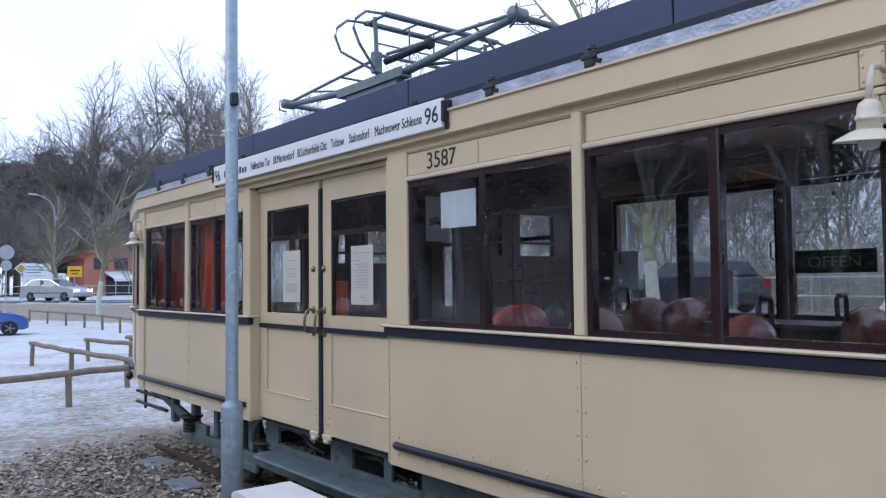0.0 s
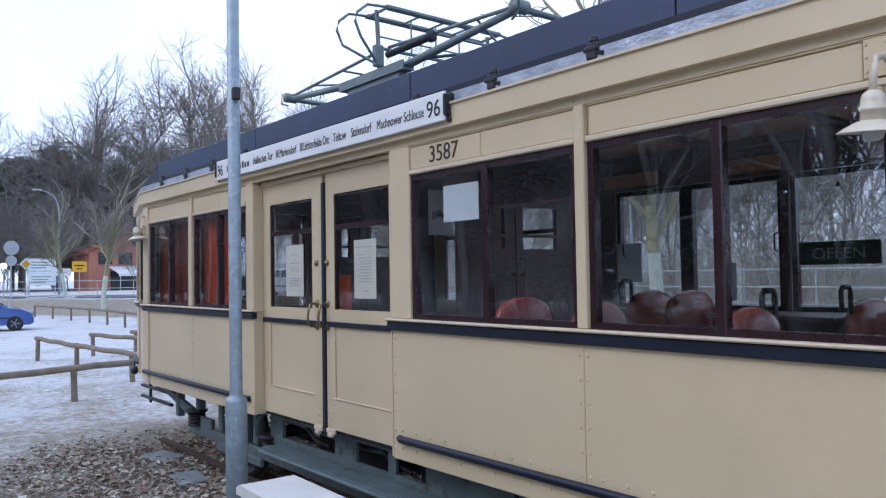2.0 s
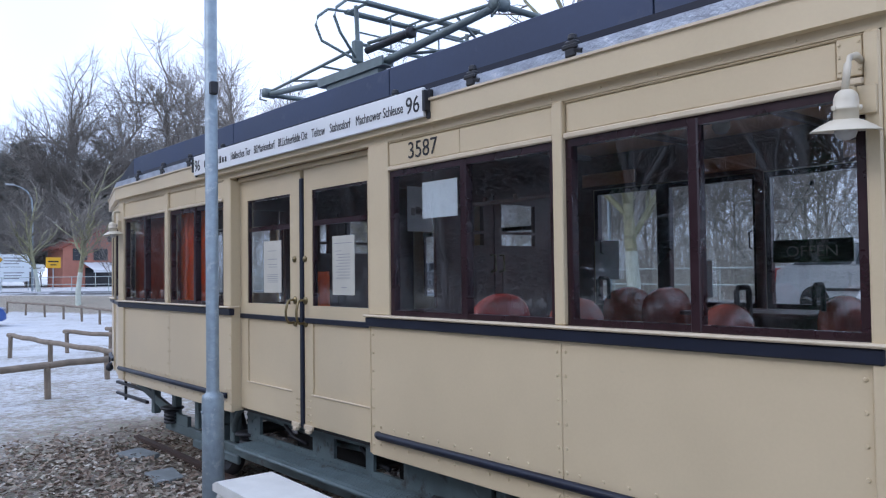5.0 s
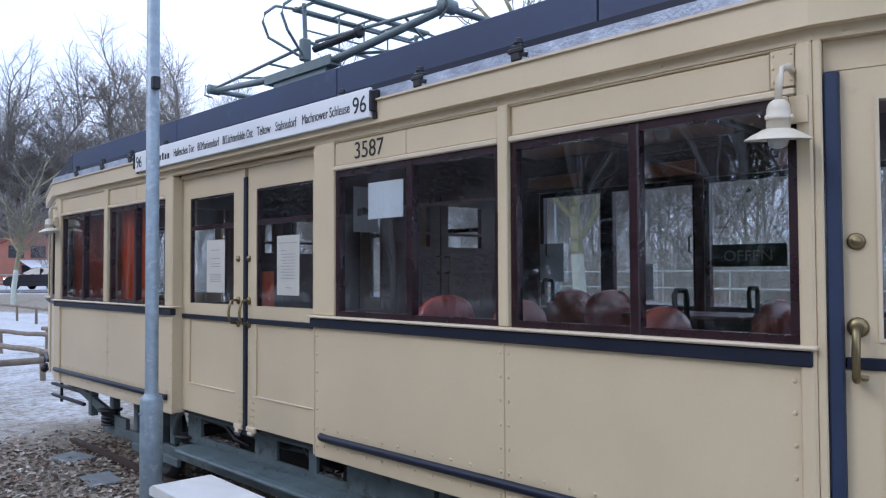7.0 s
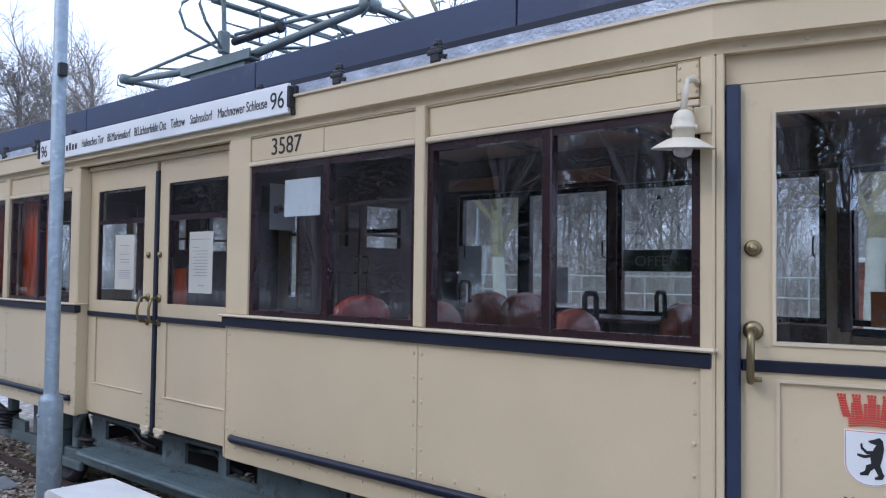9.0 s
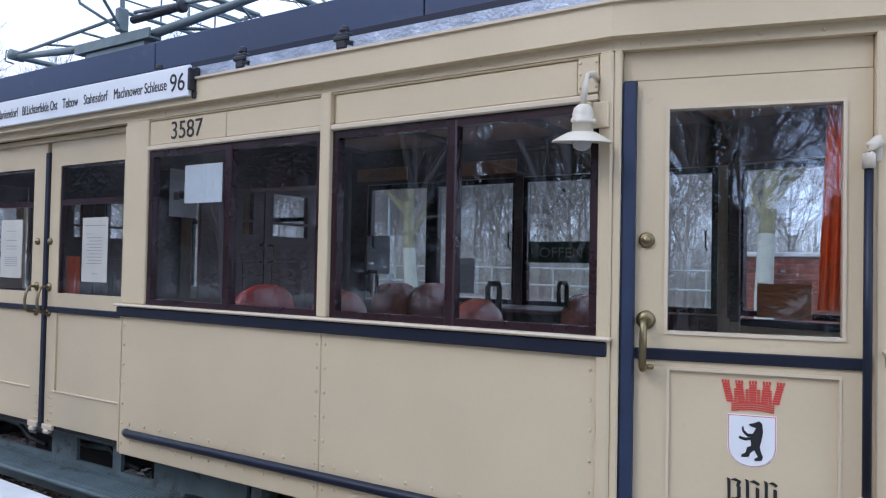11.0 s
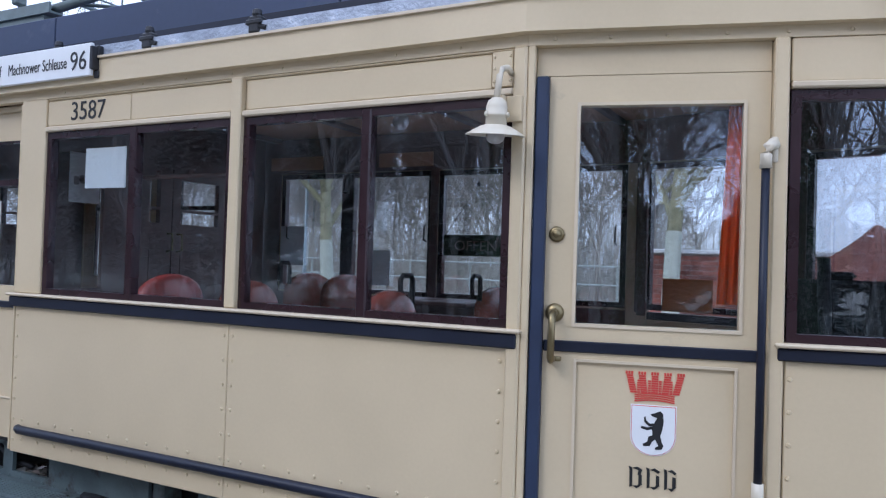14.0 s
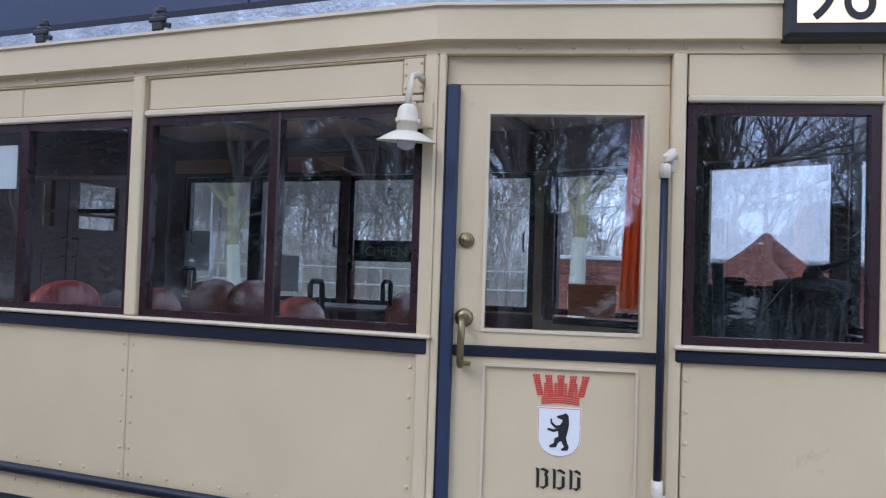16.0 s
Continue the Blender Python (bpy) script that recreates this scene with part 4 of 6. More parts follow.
def underframe():
    # girder with openings, its rivets, and the footboard
    b = BM()
    y0, y1 = 0.22, 0.245
    x0, x1 = -6.25, -3.2
    grid_frame(b, (x0, -6.02, -5.16, -4.86, -4.45, -4.36, -4.02, x1), (0.515, 0.585, 0.735, 0.80), {(1, 1), (3, 1), (5, 1)}, y0, y1)
    gd = part("girder", b, GREYGREEN, tram, "grey-green riveted steel girder")
    rivet_pts = [(x0 + 0.08 + 0.105 * k, 0.553) for k in range(29)] + [(-6.1, 0.62), (-6.16, 0.68), (-5.05, 0.64), (-4.95, 0.68), (-6.1, 0.72)]
    r = rivet_row(rivet_pts, pose(0, y0, 0), gd, 0.014)
    r.data.materials[0] = GREYGREEN
    b = BM()
    o = [(-6.0, 0.22), (-6.0, 0.02), (-5.97, -0.02), (-5.92, -0.035), (-3.75, -0.035), (-3.70, 0.0), (-3.70, 0.22)]
    prism(b, [(u, v) for u, v in o], 0.515, 0.548, Matrix(((1, 0, 0, 0), (0, 0, 1, 0), (0, 1, 0, 0), (0, 0, 0, 1))))
    fb = part("footboard", b, GREYGREEN, tram, "grey-green ribbed steel footboard")
    b = BM()
    for k in range(9):
        bx(b, (-5.93, 0.0 + 0.019 * k, 0.548), (-3.76, 0.008 + 0.019 * k, 0.554))
    tagged(part("tread_ribs", b, GREYGREEN, fb), kind="stuff")
    b = BM()
    tube(b, [(-5.99, 0.0, 0.53), (-5.93, -0.04, 0.53), (-3.75, -0.04, 0.53)], 0.016, 8)
    part("edge", b, GREYGREEN, fb, smooth=True)
    b = BM()
    bx(b, (-6.0, 0.55, 0.42), (-4.9, 1.5, 0.82), I4, 0.03)
    bx(b, (-4.6, 0.6, 0.40), (-3.4, 1.45, 0.82), I4, 0.03)
    part("equipment_box", b, BLACK, tram, "dark equipment boxes under the floor")
    for x in (-5.9, -5.2, -4.5, -3.85):
        b = BM()
        prism(b, [(0.0, 0.513), (0.22, 0.513), (0.22, 0.42), (0.19, 0.42), (0.16, 0.47), (0.02, 0.50)], x, x + 0.02, Matrix(((0, 1, 0, 0), (1, 0, 0, 0), (0, 0, 1, 0), (0, 0, 0, 1))))
        part("footboard_bracket", b, GREYGREEN, tram)
    b = BM()
    tube(b, [(-6.6, 0.40, 0.66), (-6.1, 0.38, 0.68), (-5.0, 0.38, 0.64), (-4.1, 0.38, 0.68), (-3.5, 0.40, 0.66)], 0.02, 8)
    part("brake_rod", b, GREYGREEN, tram, smooth=True)
    for x in (-5.72, -4.62):
        b = BM()
        tube(b, [(x, 0.30, 0.80), (x + 0.03, 0.28, 0.70), (x + 0.16, 0.28, 0.63), (x + 0.34, 0.30, 0.60)], 0.017, 8)
        part("air_pipe", b, DARKMETAL, tram, smooth=True)
    for x, s in ((-3.62, 1), (-6.22, -1)):
        b = BM()
        arc = [(x + s * 0.34 * math.cos(t), 0.50 + 0.30 * math.sin(t)) for t in np.linspace(0.1, 1.5, 9)]
        tube(b, [(u, 0.24, z) for u, z in arc], 0.026, 8)
        part("truck_bow", b, GREYGREEN, tram, "curved grey-green truck bow", True)
    # long frame bars and truck
    for m in (I4, MY):
        b = BM()
        bx(b, (-8.3, 0.27, 0.30), (-1.6, 0.33, 0.40), m, 0.01)
        prism(b, [(-9.75, 0.80), (-9.55, 0.80), (-7.9, 0.50), (-7.7, 0.50), (-7.7, 0.40), (-8.0, 0.40)], 0.27, 0.31, m)
        prism(b, [(-0.1, 0.80), (-0.3, 0.80), (-1.9, 0.50), (-2.1, 0.50), (-2.1, 0.40), (-1.85, 0.40)], 0.27, 0.31, m)
        part("truck_frame", b, GREYGREEN, tram, "grey-green truck side frame")
        for x in (-8.08, -6.3, -3.6, -1.85):
            b = BM()
            z = 0.40
            prof = []
            for k in range(4):
                prof += [(0.085, z), (0.085, z + 0.022), (0.055, z + 0.026), (0.055, z + 0.034)]
                z += 0.036
            lathe(b, prof + [(0.12, z), (0.12, z + 0.02), (0.05, z + 0.025)], 16, m @ pose(x, 0.26, 0))
            part("spring", b, DARKMETAL, tram, "stacked truck spring", True)
        for x in (-7.0, -2.95):
            b = BM()
            lathe(b, [(0.36, 0.0), (0.385, 0.01), (0.40, 0.06), (0.36, 0.07), (0.34, 0.10), (0.32, 0.055), (0.12, 0.045), (0.10, 0.12), (0.0, 0.125)], 40, m @ pose(x, 0.41, 0.43, 90))
            part("wheel", b, DARKMETAL, tram, "spoked iron wheel", True)
            b = BM()
            bx(b, (x - 0.14, 0.22, 0.30), (x + 0.14, 0.36, 0.56), m, 0.03)
            bx(b, (x - 0.2, 0.20, 0.56), (x - 0.12, 0.34, 0.78), m, 0.01)
            bx(b, (x + 0.12, 0.20, 0.56), (x + 0.2, 0.34, 0.78), m, 0.01)
            bx(b, (x - 0.5, 0.24, 0.24), (x + 0.5, 0.28, 0.32), m, 0.01)
            part("axle_box", b, GREYGREEN, tram, "grey-green axle box")
        for x in (-8.7, -8.1, -7.5, -6.7):
            b = BM()
            bx(b, (x, 0.26, 0.42), (x + 0.09, 0.34, 0.80), m, 0.01)
            part("hanger", b, GREYGREEN, tram)
    for x in (-7.0, -2.95):
        b = BM()
        tube(b, [(x, 0.3, 0.43), (x, W - 0.3, 0.43)], 0.06, 12)
        part("axle", b, DARKMETAL, tram, smooth=True)
    # lifeguard bars and coupler at both ends
    for m in (I4, MX):
        b = BM()
        bx(b, (-0.75, 0.38, 0.575), (0.34, 0.42, 0.61), m, 0.006)
        bx(b, (-0.75, 0.38, 0.44), (0.34, 0.42, 0.475), m, 0.006)
        bx(b, (0.0, 0.385, 0.40), (0.03, 0.415, 0.80), m, 0.004)
        part("lifeguard", b, DARKMETAL, tram, "black lifeguard bars")
        b = BM()
        tube(b, [(0.55, 0.42, 0.80), (0.66, 0.40, 0.80)], 0.018, 8, m)
        tube(b, [(0.66, 0.40, 0.90), (0.66, 0.40, 0.74)], 0.012, 8, m)
        lathe(b, [(0.02, 0.1), (0.045, 0.07), (0.05, 0.03), (0.02, 0.0)], 12, m @ pose(0.66, 0.40, 0.70))
        part("jumper_socket", b, DARKMETAL, tram, "black cable socket", True)


def pantograph():
    XP = XM + 0.09
    fr = Matrix(((1, 0, 0, 0), (0, 0, 1, 0), (0, 1, 0, 0), (0, 0, 0, 1)))
    pan = BM()
    grid_frame(pan, (XP - 0.43, XP - 0.37, XP + 0.22, XP + 0.28), (0.47, 0.53, W - 0.53, W - 0.47), {(1, 1)}, 3.42, 3.462, fr)
    p = part("pantograph", pan, PANTO, tram, "grey-green folded pantograph on the roof")
    for y in (0.5, W - 0.5):
        b = BM()
        o = [(y - 0.05, 3.465), (y + 0.05, 3.465), (y + 0.05, 3.535), (y + 0.035, 3.535), (y + 0.035, 3.48), (y - 0.035, 3.48), (y - 0.035, 3.535), (y - 0.05, 3.535)]
        prism(b, o, XP - 0.54, XP + 0.36, Matrix(((0, 1, 0, 0), (1, 0, 0, 0), (0, 0, 1, 0), (0, 0, 0, 1))))
        part("channel", b, PANTO, p)
    for x in (XP - 0.4, XP + 0.25):
        for y in (0.55, W - 0.55):
            b = BM()
            lathe(b, [(0.06, 3.2), (0.06, 3.24), (0.045, 3.25), (0.06, 3.28), (0.045, 3.30), (0.06, 3.33), (0.045, 3.35), (0.05, 3.42)], 12, pose(x, y, 0))
            part("insulator", b, LEATHER, p, "brown insulator", True)
    kz, kx = 3.60, 1.51
    for s in (-1, 1):
        b = BM()
        for y in (0.52, W - 0.52):
            tube(b, [(XP + s * 0.2, y, 3.50), (XP + s * kx, y, kz)], 0.033, 10, r2=0.024)
        tube(b, [(XP + s * kx, 0.50, kz), (XP + s * kx, W - 0.50, kz)], 0.022, 8)
        tube(b, [(XP + s * 0.5, 0.52, 3.52), (XP + s * kx, W - 0.52, kz)], 0.012, 6)
        for y in (0.52, W - 0.52):
            lathe(b, [(0.0, -0.06), (0.045, -0.055), (0.045, 0.055), (0.0, 0.06)], 12, pose(XP + s * kx, y, kz + 0.01, 90))
        tube(b, [(XP + s * kx, 0.50, kz + 0.02), (XP + s * (kx + 0.05), 0.46, kz + 0.05), (XP + s * (kx + 0.06), 0.46, kz - 0.04), (XP + s * (kx - 0.03), 0.48, kz - 0.07)], 0.008, 6)
        part("lower_arm", b, PANTO, p, smooth=True)
        b = BM()
        for y in (0.52, W - 0.52):
            tube(b, [(XP + s * kx, y, kz + 0.02), (XP + s * 0.06, y + (0.02 if y < 1 else -0.02), 3.71)], 0.013, 8)
        tube(b, [(XP + s * 1.1, 0.52, 3.645), (XP + s * 0.4, W - 0.54, 3.69)], 0.009, 6)
        tube(b, [(XP + s * 0.62, 0.54, 3.675), (XP + s * 0.62, W - 0.54, 3.675)], 0.010, 6)
        part("upper_arm", b, PANTO, p, smooth=True)
    b = BM()
    tube(b, [(XP + 0.10, 0.50, 3.635), (XP + 0.62, 0.50, 3.64)], 0.027, 10)
    lathe(b, [(0.02, 0), (0.042, 0.005), (0.042, 0.035), (0.02, 0.04)], 12, pose(XP + 0.62, 0.50, 3.64, 0, 90, 0))
    part("spring_cylinder", b, DARKMETAL, p, "dark spring cylinder", True)
    b = BM()
    for dx in (-0.13, 0.13):
        bx(b, (XP + dx - 0.03, 0.46, 3.975), (XP + dx + 0.03, W - 0.44, 4.005), I4, 0.008)
    for x, dx in ((XP - 0.13, -1), (XP + 0.13, 1)):
        for y, s in ((0.46, -1), (W - 0.44, 1)):
            tube(b, [(x, y, 3.99), (x, y + s * 0.16, 3.975), (x, y + s * 0.25, 3.90), (x, y + s * 0.27, 3.83), (x, y + s * 0.22, 3.72), (XP, y - s * 0.02, 3.575)], 0.011, 6)
    for y in (0.47, W - 0.46):
        tube(b, [(XP, y + 0.02, 3.55), (XP, y, 4.0)], 0.018, 8)
        tube(b, [(XP - 0.14, y, 3.98), (XP + 0.14, y, 3.98)], 0.012, 6)
        bx(b, (XP - 0.03, y - 0.03, 3.56), (XP + 0.03, y + 0.05, 3.73), I4, 0.01)
    for y in (0.8, 1.05, 1.3):
        tube(b, [(XP, y, 3.71), (XP, y, 3.99)], 0.007, 6)
        tube(b, [(XP - 0.13, y, 3.985), (XP + 0.13, y, 3.985)], 0.009, 6)
    tube(b, [(XP, 0.5, 3.71), (XP, W - 0.5, 3.71)], 0.014, 8)
    tube(b, [(XP, 0.5, 3.80), (XP, W - 0.5, 3.80)], 0.007, 6)
    part("collector_head", b, PANTO, p, smooth=False)


BULB = mat("frosted_bulb", (0.45, 0.44, 0.42), 0.25, var=0.05, bump=0)
number_and_sign()
gooseneck(I4)
gooseneck(MX)
grab_bar(T1)
emblem(T1)
papers()
interior()
underframe()
pantograph()


# ---------------- ground and road ----------------
ROAD = ((-54.6, 11.05, 0.75), (-31.0, 18.3, 0.0), (-10.0, 14.8, -0.12), (12.0, 13.4, 0.0))


def road_y(x):
    """The road's middle line: a bend past the lot, then along behind the tram."""
    if x <= ROAD[0][0]:
        return ROAD[0][1] + ROAD[0][2] * 30 * math.tanh((x - ROAD[0][0]) / 30)
    for (x0, y0, s0), (x1, y1, s1) in zip(ROAD, ROAD[1:]):
        if x <= x1:
            h = x1 - x0
            t = (x - x0) / h
            return (2 * t ** 3 - 3 * t * t + 1) * y0 + (t ** 3 - 2 * t * t + t) * h * s0 + (3 * t * t - 2 * t ** 3) * y1 + (t ** 3 - t * t) * h * s1
    return ROAD[-1][1]


def bank(x):
    return road_y(x) - 9.0


def height(x, y):
    t = min(1, max(0, (y - bank(x)) / 5.0))
    return t * t * (3 - 2 * t) * 0.92


def ground_mat():
    m = bpy.data.materials.new("snow_and_leaves")
    m.use_nodes = True
    nt = m.node_tree
    N, L = nt.nodes.new, nt.links.new
    b = nt.nodes["Principled BSDF"]
    co, sep = N("ShaderNodeTexCoord"), N("ShaderNodeSeparateXYZ")
    L(co.outputs["Object"], sep.inputs[0])

    def rng(src, a, c, lo, hi):
        n = N("ShaderNodeMapRange")
        n.inputs[1].default_value, n.inputs[2].default_value, n.inputs[3].default_value, n.inputs[4].default_value = a, c, lo, hi
        L(src, n.inputs[0])
        return n.outputs[0]

    def op(kind, p, q):
        n = N("ShaderNodeMath")
        n.operation = kind
        for i, v in enumerate((p, q)):
            if isinstance(v, (int, float)):
                n.inputs[i].default_value = v
            else:
                L(v, n.inputs[i])
        return n.outputs[0]

    def tex(scale, detail, rough=0.6):
        n = N("ShaderNodeTexNoise")
        n.inputs["Scale"].default_value, n.inputs["Detail"].default_value, n.inputs["Roughness"].default_value = scale, detail, rough
        L(co.outputs["Object"], n.inputs["Vector"])
        return n.outputs["Fac"]
    x, y = sep.outputs[0], sep.outputs[1]
    # leaves lie round the track and on the slope
    track = op('MULTIPLY', rng(x, -11.8, -9.2, 0, 1), rng(op('ABSOLUTE', op('SUBTRACT', y, 0.5), 0), 3.0, 1.2, 0, 1))
    z = sep.outputs[2]
    slope = op('MULTIPLY', rng(z, 0.03, 0.15, 0, 1), rng(z, 0.9, 0.8, 0, 1))
    wood_floor = op('MULTIPLY', rng(y, -4.5, -7.5, 0, 1), 0.75)
    bias = op('MULTIPLY_ADD', op('MAXIMUM', wood_floor, op('MAXIMUM', op('MULTIPLY', track, 0.40), op('MULTIPLY', slope, 1.1))), 0.30)
    nb = bias.node
    nb.inputs[2].default_value = 0.0
    mixn = op('ADD', op('MULTIPLY', tex(0.6, 5), 0.4), op('MULTIPLY', tex(7.0, 9, 0.75), 0.6))
    near = op('MULTIPLY', rng(x, -26.0, -11.0, 0, 1), 0.105)
    brown = rng(op('ADD', op('ADD', mixn, bias), near), 0.515, 0.66, 0, 1)
    vor = N("ShaderNodeTexVoronoi")
    vor.inputs["Scale"].default_value = 17
    L(co.outputs["Object"], vor.inputs["Vector"])
    ramp = N("ShaderNodeValToRGB")
    els = ramp.color_ramp.elements
    els[0].position, els[0].color = 0.0, (0.12, 0.10, 0.08, 1)
    els[1].position, els[1].color = 1.0, (0.42, 0.36, 0.29, 1)
    for p, c in ((0.35, (0.25, 0.21, 0.17, 1)), (0.6, (0.30, 0.26, 0.21, 1)), (0.8, (0.23, 0.24, 0.17, 1))):
        e = els.new(p)
        e.color = c
    L(vor.outputs["Color"], ramp.inputs[0])
    snow = N("ShaderNodeMix")
    snow.data_type = 'RGBA'
    snow.inputs[6].default_value, snow.inputs[7].default_value = (0.36, 0.365, 0.37, 1), (0.68, 0.70, 0.72, 1)
    L(tex(1.8, 6), snow.inputs[0])
    mx = N("ShaderNodeMix")
    mx.data_type = 'RGBA'
    L(brown, mx.inputs[0])
    L(snow.outputs[2], mx.inputs[6])
    L(ramp.outputs[0], mx.inputs[7])
    L(mx.outputs[2], b.inputs["Base Color"])
    b.inputs["Roughness"].default_value = 0.85
    bp = N("ShaderNodeBump")
    bp.inputs["Strength"].default_value, bp.inputs["Distance"].default_value = 0.6, 0.03
    L(op('ADD', tex(9, 6), vor.outputs["Distance"]), bp.inputs["Height"])
    L(bp.outputs[0], b.inputs["Normal"])
    return m


GROUND = ground_mat()


def axis(lo, hi, c0, c1, fine):
    a = list(np.arange(c0, c1, fine))
    s, x, left, right = fine, c0, [], []
    while x > lo:
        s *= 1.25
        x -= s
        left.append(x)
    s, x = fine, c1
    while x < hi:
        right.append(x)
        s *= 1.25
        x += s
    return left[::-1] + a + right + [hi]


def sheet_mesh(name, X, Y, zf, material, label, category):
    vs = [(x, y, zf(x, y)) for x in X for y in Y]
    n = len(Y)
    fs = [(i * n + j, (i + 1) * n + j, (i + 1) * n + j + 1, i * n + j + 1) for i in range(len(X) - 1) for j in range(n - 1)]
    me = bpy.data.meshes.new(name)
    me.from_pydata(vs, [], fs)
    me.materials.append(material)
    for p in me.polygons:
        p.use_smooth = True
    return tagged(new(name, me), label, category, kind="structure")


def build_ground():
    sheet_mesh("ground", axis(-1500, 1500, -70, 8, 0.8), axis(-1500, 1500, -6, 24, 0.4),
               lambda x, y: height(x, y) + 0.025 * noise.noise(Vector((x * 0.7, y * 0.7, 0))) - 0.02, GROUND, "thin snow over brown leaves and grass", "ground")
    b = BM()
    rows = []
    for x in np.arange(-260, 160, 1.5):
        rows.append([b.verts.new((x, bank(x) + d, 0.92 + z)) for d, z in ((5.5, 0.0), (5.55, 0.06), (9.0, 0.11), (12.4, 0.06), (12.5, 0.0))])
    for p, q in zip(rows, rows[1:]):
        for k in range(4):
            b.faces.new((p[k], q[k], q[k + 1], p[k + 1]))
    structure("road", b, ASPHALT, "wet asphalt road with slush", "road")


def lane(x, d):
    return bank(x) + d


def track():
    for y in (0.32, W - 0.32):
        b = BM()
        o = [(-0.06, -0.07), (0.06, -0.07), (0.06, -0.055), (0.012, -0.04), (0.012, 0.03), (0.034, 0.04), (0.034, 0.07), (-0.034, 0.07), (-0.034, 0.04), (-0.012, 0.03), (-0.012, -0.04), (-0.06, -0.055)]
        prism(b, o, -9.35, 4.0, Matrix(((0, 1, 0, 0), (1, 0, 0, y), (0, 0, 1, 0), (0, 0, 0, 1))))
        tagged(part("rail", b, RUST), "rusty steel rail of a short track", "rail", "rails of the track")
    b = BM()
    bx(b, (-0.13, -0.25, -0.12), (0.13, W + 0.25, -0.035), I4, 0.015)
    first = tagged(part("sleeper", b, SLEEPER), "dark weathered wooden railway sleeper", "sleeper", "sleepers of the track")
    first.matrix_basis = pose(-9.0, 0, 0)
    for k in range(1, 18):
        copy_thing(first, pose(-9.0 + 0.7 * k, 0, 0, 0, 0, random.uniform(-1.5, 1.5)))
    for x, y, r in ((-8.55, 0.06, 12), (-7.45, -0.06, -6)):
        b = BM()
        bx(b, (-0.21, -0.14, -0.03), (0.21, 0.14, 0.025), I4, 0.01)
        s = tagged(part("stone_slab", b, SLATE), "flat grey stone slab lying among leaves", "slab", "slabs beside the track")
        s.matrix_basis = pose(x, y, 0.01, 2, 1, r)


SLEEPER = mat("old_sleeper", (0.07, 0.052, 0.04), 0.9, var=0.3, scale=5, fine=60, bump=0.5)
def leaf_mat():
    m = bpy.data.materials.new("dead_leaf")
    m.use_nodes = True
    nt = m.node_tree
    g, r = nt.nodes.new("ShaderNodeNewGeometry"), nt.nodes.new("ShaderNodeValToRGB")
    e = r.color_ramp.elements
    e[0].color, e[1].color = (0.09, 0.06, 0.045, 1), (0.62, 0.57, 0.50, 1)
    for p, q in ((0.3, (0.25, 0.18, 0.13, 1)), (0.6, (0.42, 0.35, 0.28, 1)), (0.8, (0.30, 0.28, 0.22, 1))):
        e.new(p).color = q
    nt.links.new(g.outputs["Random Per Island"], r.inputs[0])
    bs = nt.nodes["Principled BSDF"]
    nt.links.new(r.outputs[0], bs.inputs["Base Color"])
    bs.inputs["Roughness"].default_value = 0.8
    return m


LEAF = leaf_mat()


def leaves():
    vs, fs = [], []
    rnd = random.Random(5)
    for k in range(19000):
        x, y = rnd.uniform(-12.2, -4.0), rnd.gauss(-0.3, 1.35)
        if y < -3.2 or y > 3.0:
            continue
        if x < -9.3 and rnd.random() < min(1, 0.4 + 0.5 * (-9.3 - x)):
            continue
        s = rnd.uniform(0.016, 0.048)
        m = pose(x, y, 0.004 + 0.02 * rnd.random(), rnd.uniform(-28, 28), rnd.uniform(-28, 28), rnd.uniform(0, 360))
        i = len(vs)
        vs += [tuple(m @ Vector(p)) for p in ((-s, 0, 0), (-s * 0.2, s * 0.6, 0.25 * s), (s, 0, 0.1 * s), (-s * 0.2, -s * 0.6, 0.3 * s))]
        fs += [(i, i + 1, i + 2), (i, i + 2, i + 3)]
    me = bpy.data.meshes.new("fallen_leaves")
    me.from_pydata(vs, [], fs)
    me.materials.append(LEAF)
    tagged(new("fallen_leaves", me), "dry brown leaves scattered on the ground", "leaves", kind="stuff")


# ---------------- near things ----------------
def lamp_pole():
    r = root("steel_pole", "galvanised steel pole with a thicker foot beside the tram", "pole", at=pose(-4.915, -0.68, 0, 0, -0.35, 0))
    b = BM()
    lathe(b, [(0.072, -0.2), (0.072, 1.12), (0.066, 1.145), (0.046, 1.16), (0.0425, 1.18), (0.040, 7.0), (0.0, 7.01)], 24)
    part("shaft", b, GALV, r, smooth=True)
    b = BM()
    lathe(b, [(0.010, 0), (0.010, 0.01), (0.004, 0.014)], 8, pose(0.0, -0.07, 1.04, 90))
    part("bolt", b, GALV, r)
    b = BM()
    bx(b, (0.03, -0.03, 3.15), (0.075, 0.02, 3.235), I4, 0.006)
    part("bracket", b, DARKMETAL, r, "small dark bracket")


def far_poles():
    r = root("thin_pole", "thin blue-grey steel pole beside a young street tree", "pole", at=pose(-8.98, 8.9, height(-8.98, 8.9)))
    b = BM()
    lathe(b, [(0.04, -0.2), (0.04, 1.1), (0.03, 1.14), (0.028, 5.5), (0.0, 5.51)], 12)
    part("shaft", b, GALV, r, smooth=True)
    r = root("slanted_pole", "thin white slanted pole standing beyond the tram", "pole", at=pose(-4.45, 6.0, height(-4.45, 6.0)))
    b = BM()
    tube(b, [(-0.1, 0, -0.2), (0, 0, 0), (0.55, 0, 0.85), (1.2, 0, 1.86)], 0.028, 10)
    part("shaft", b, AWNING, r, smooth=True)


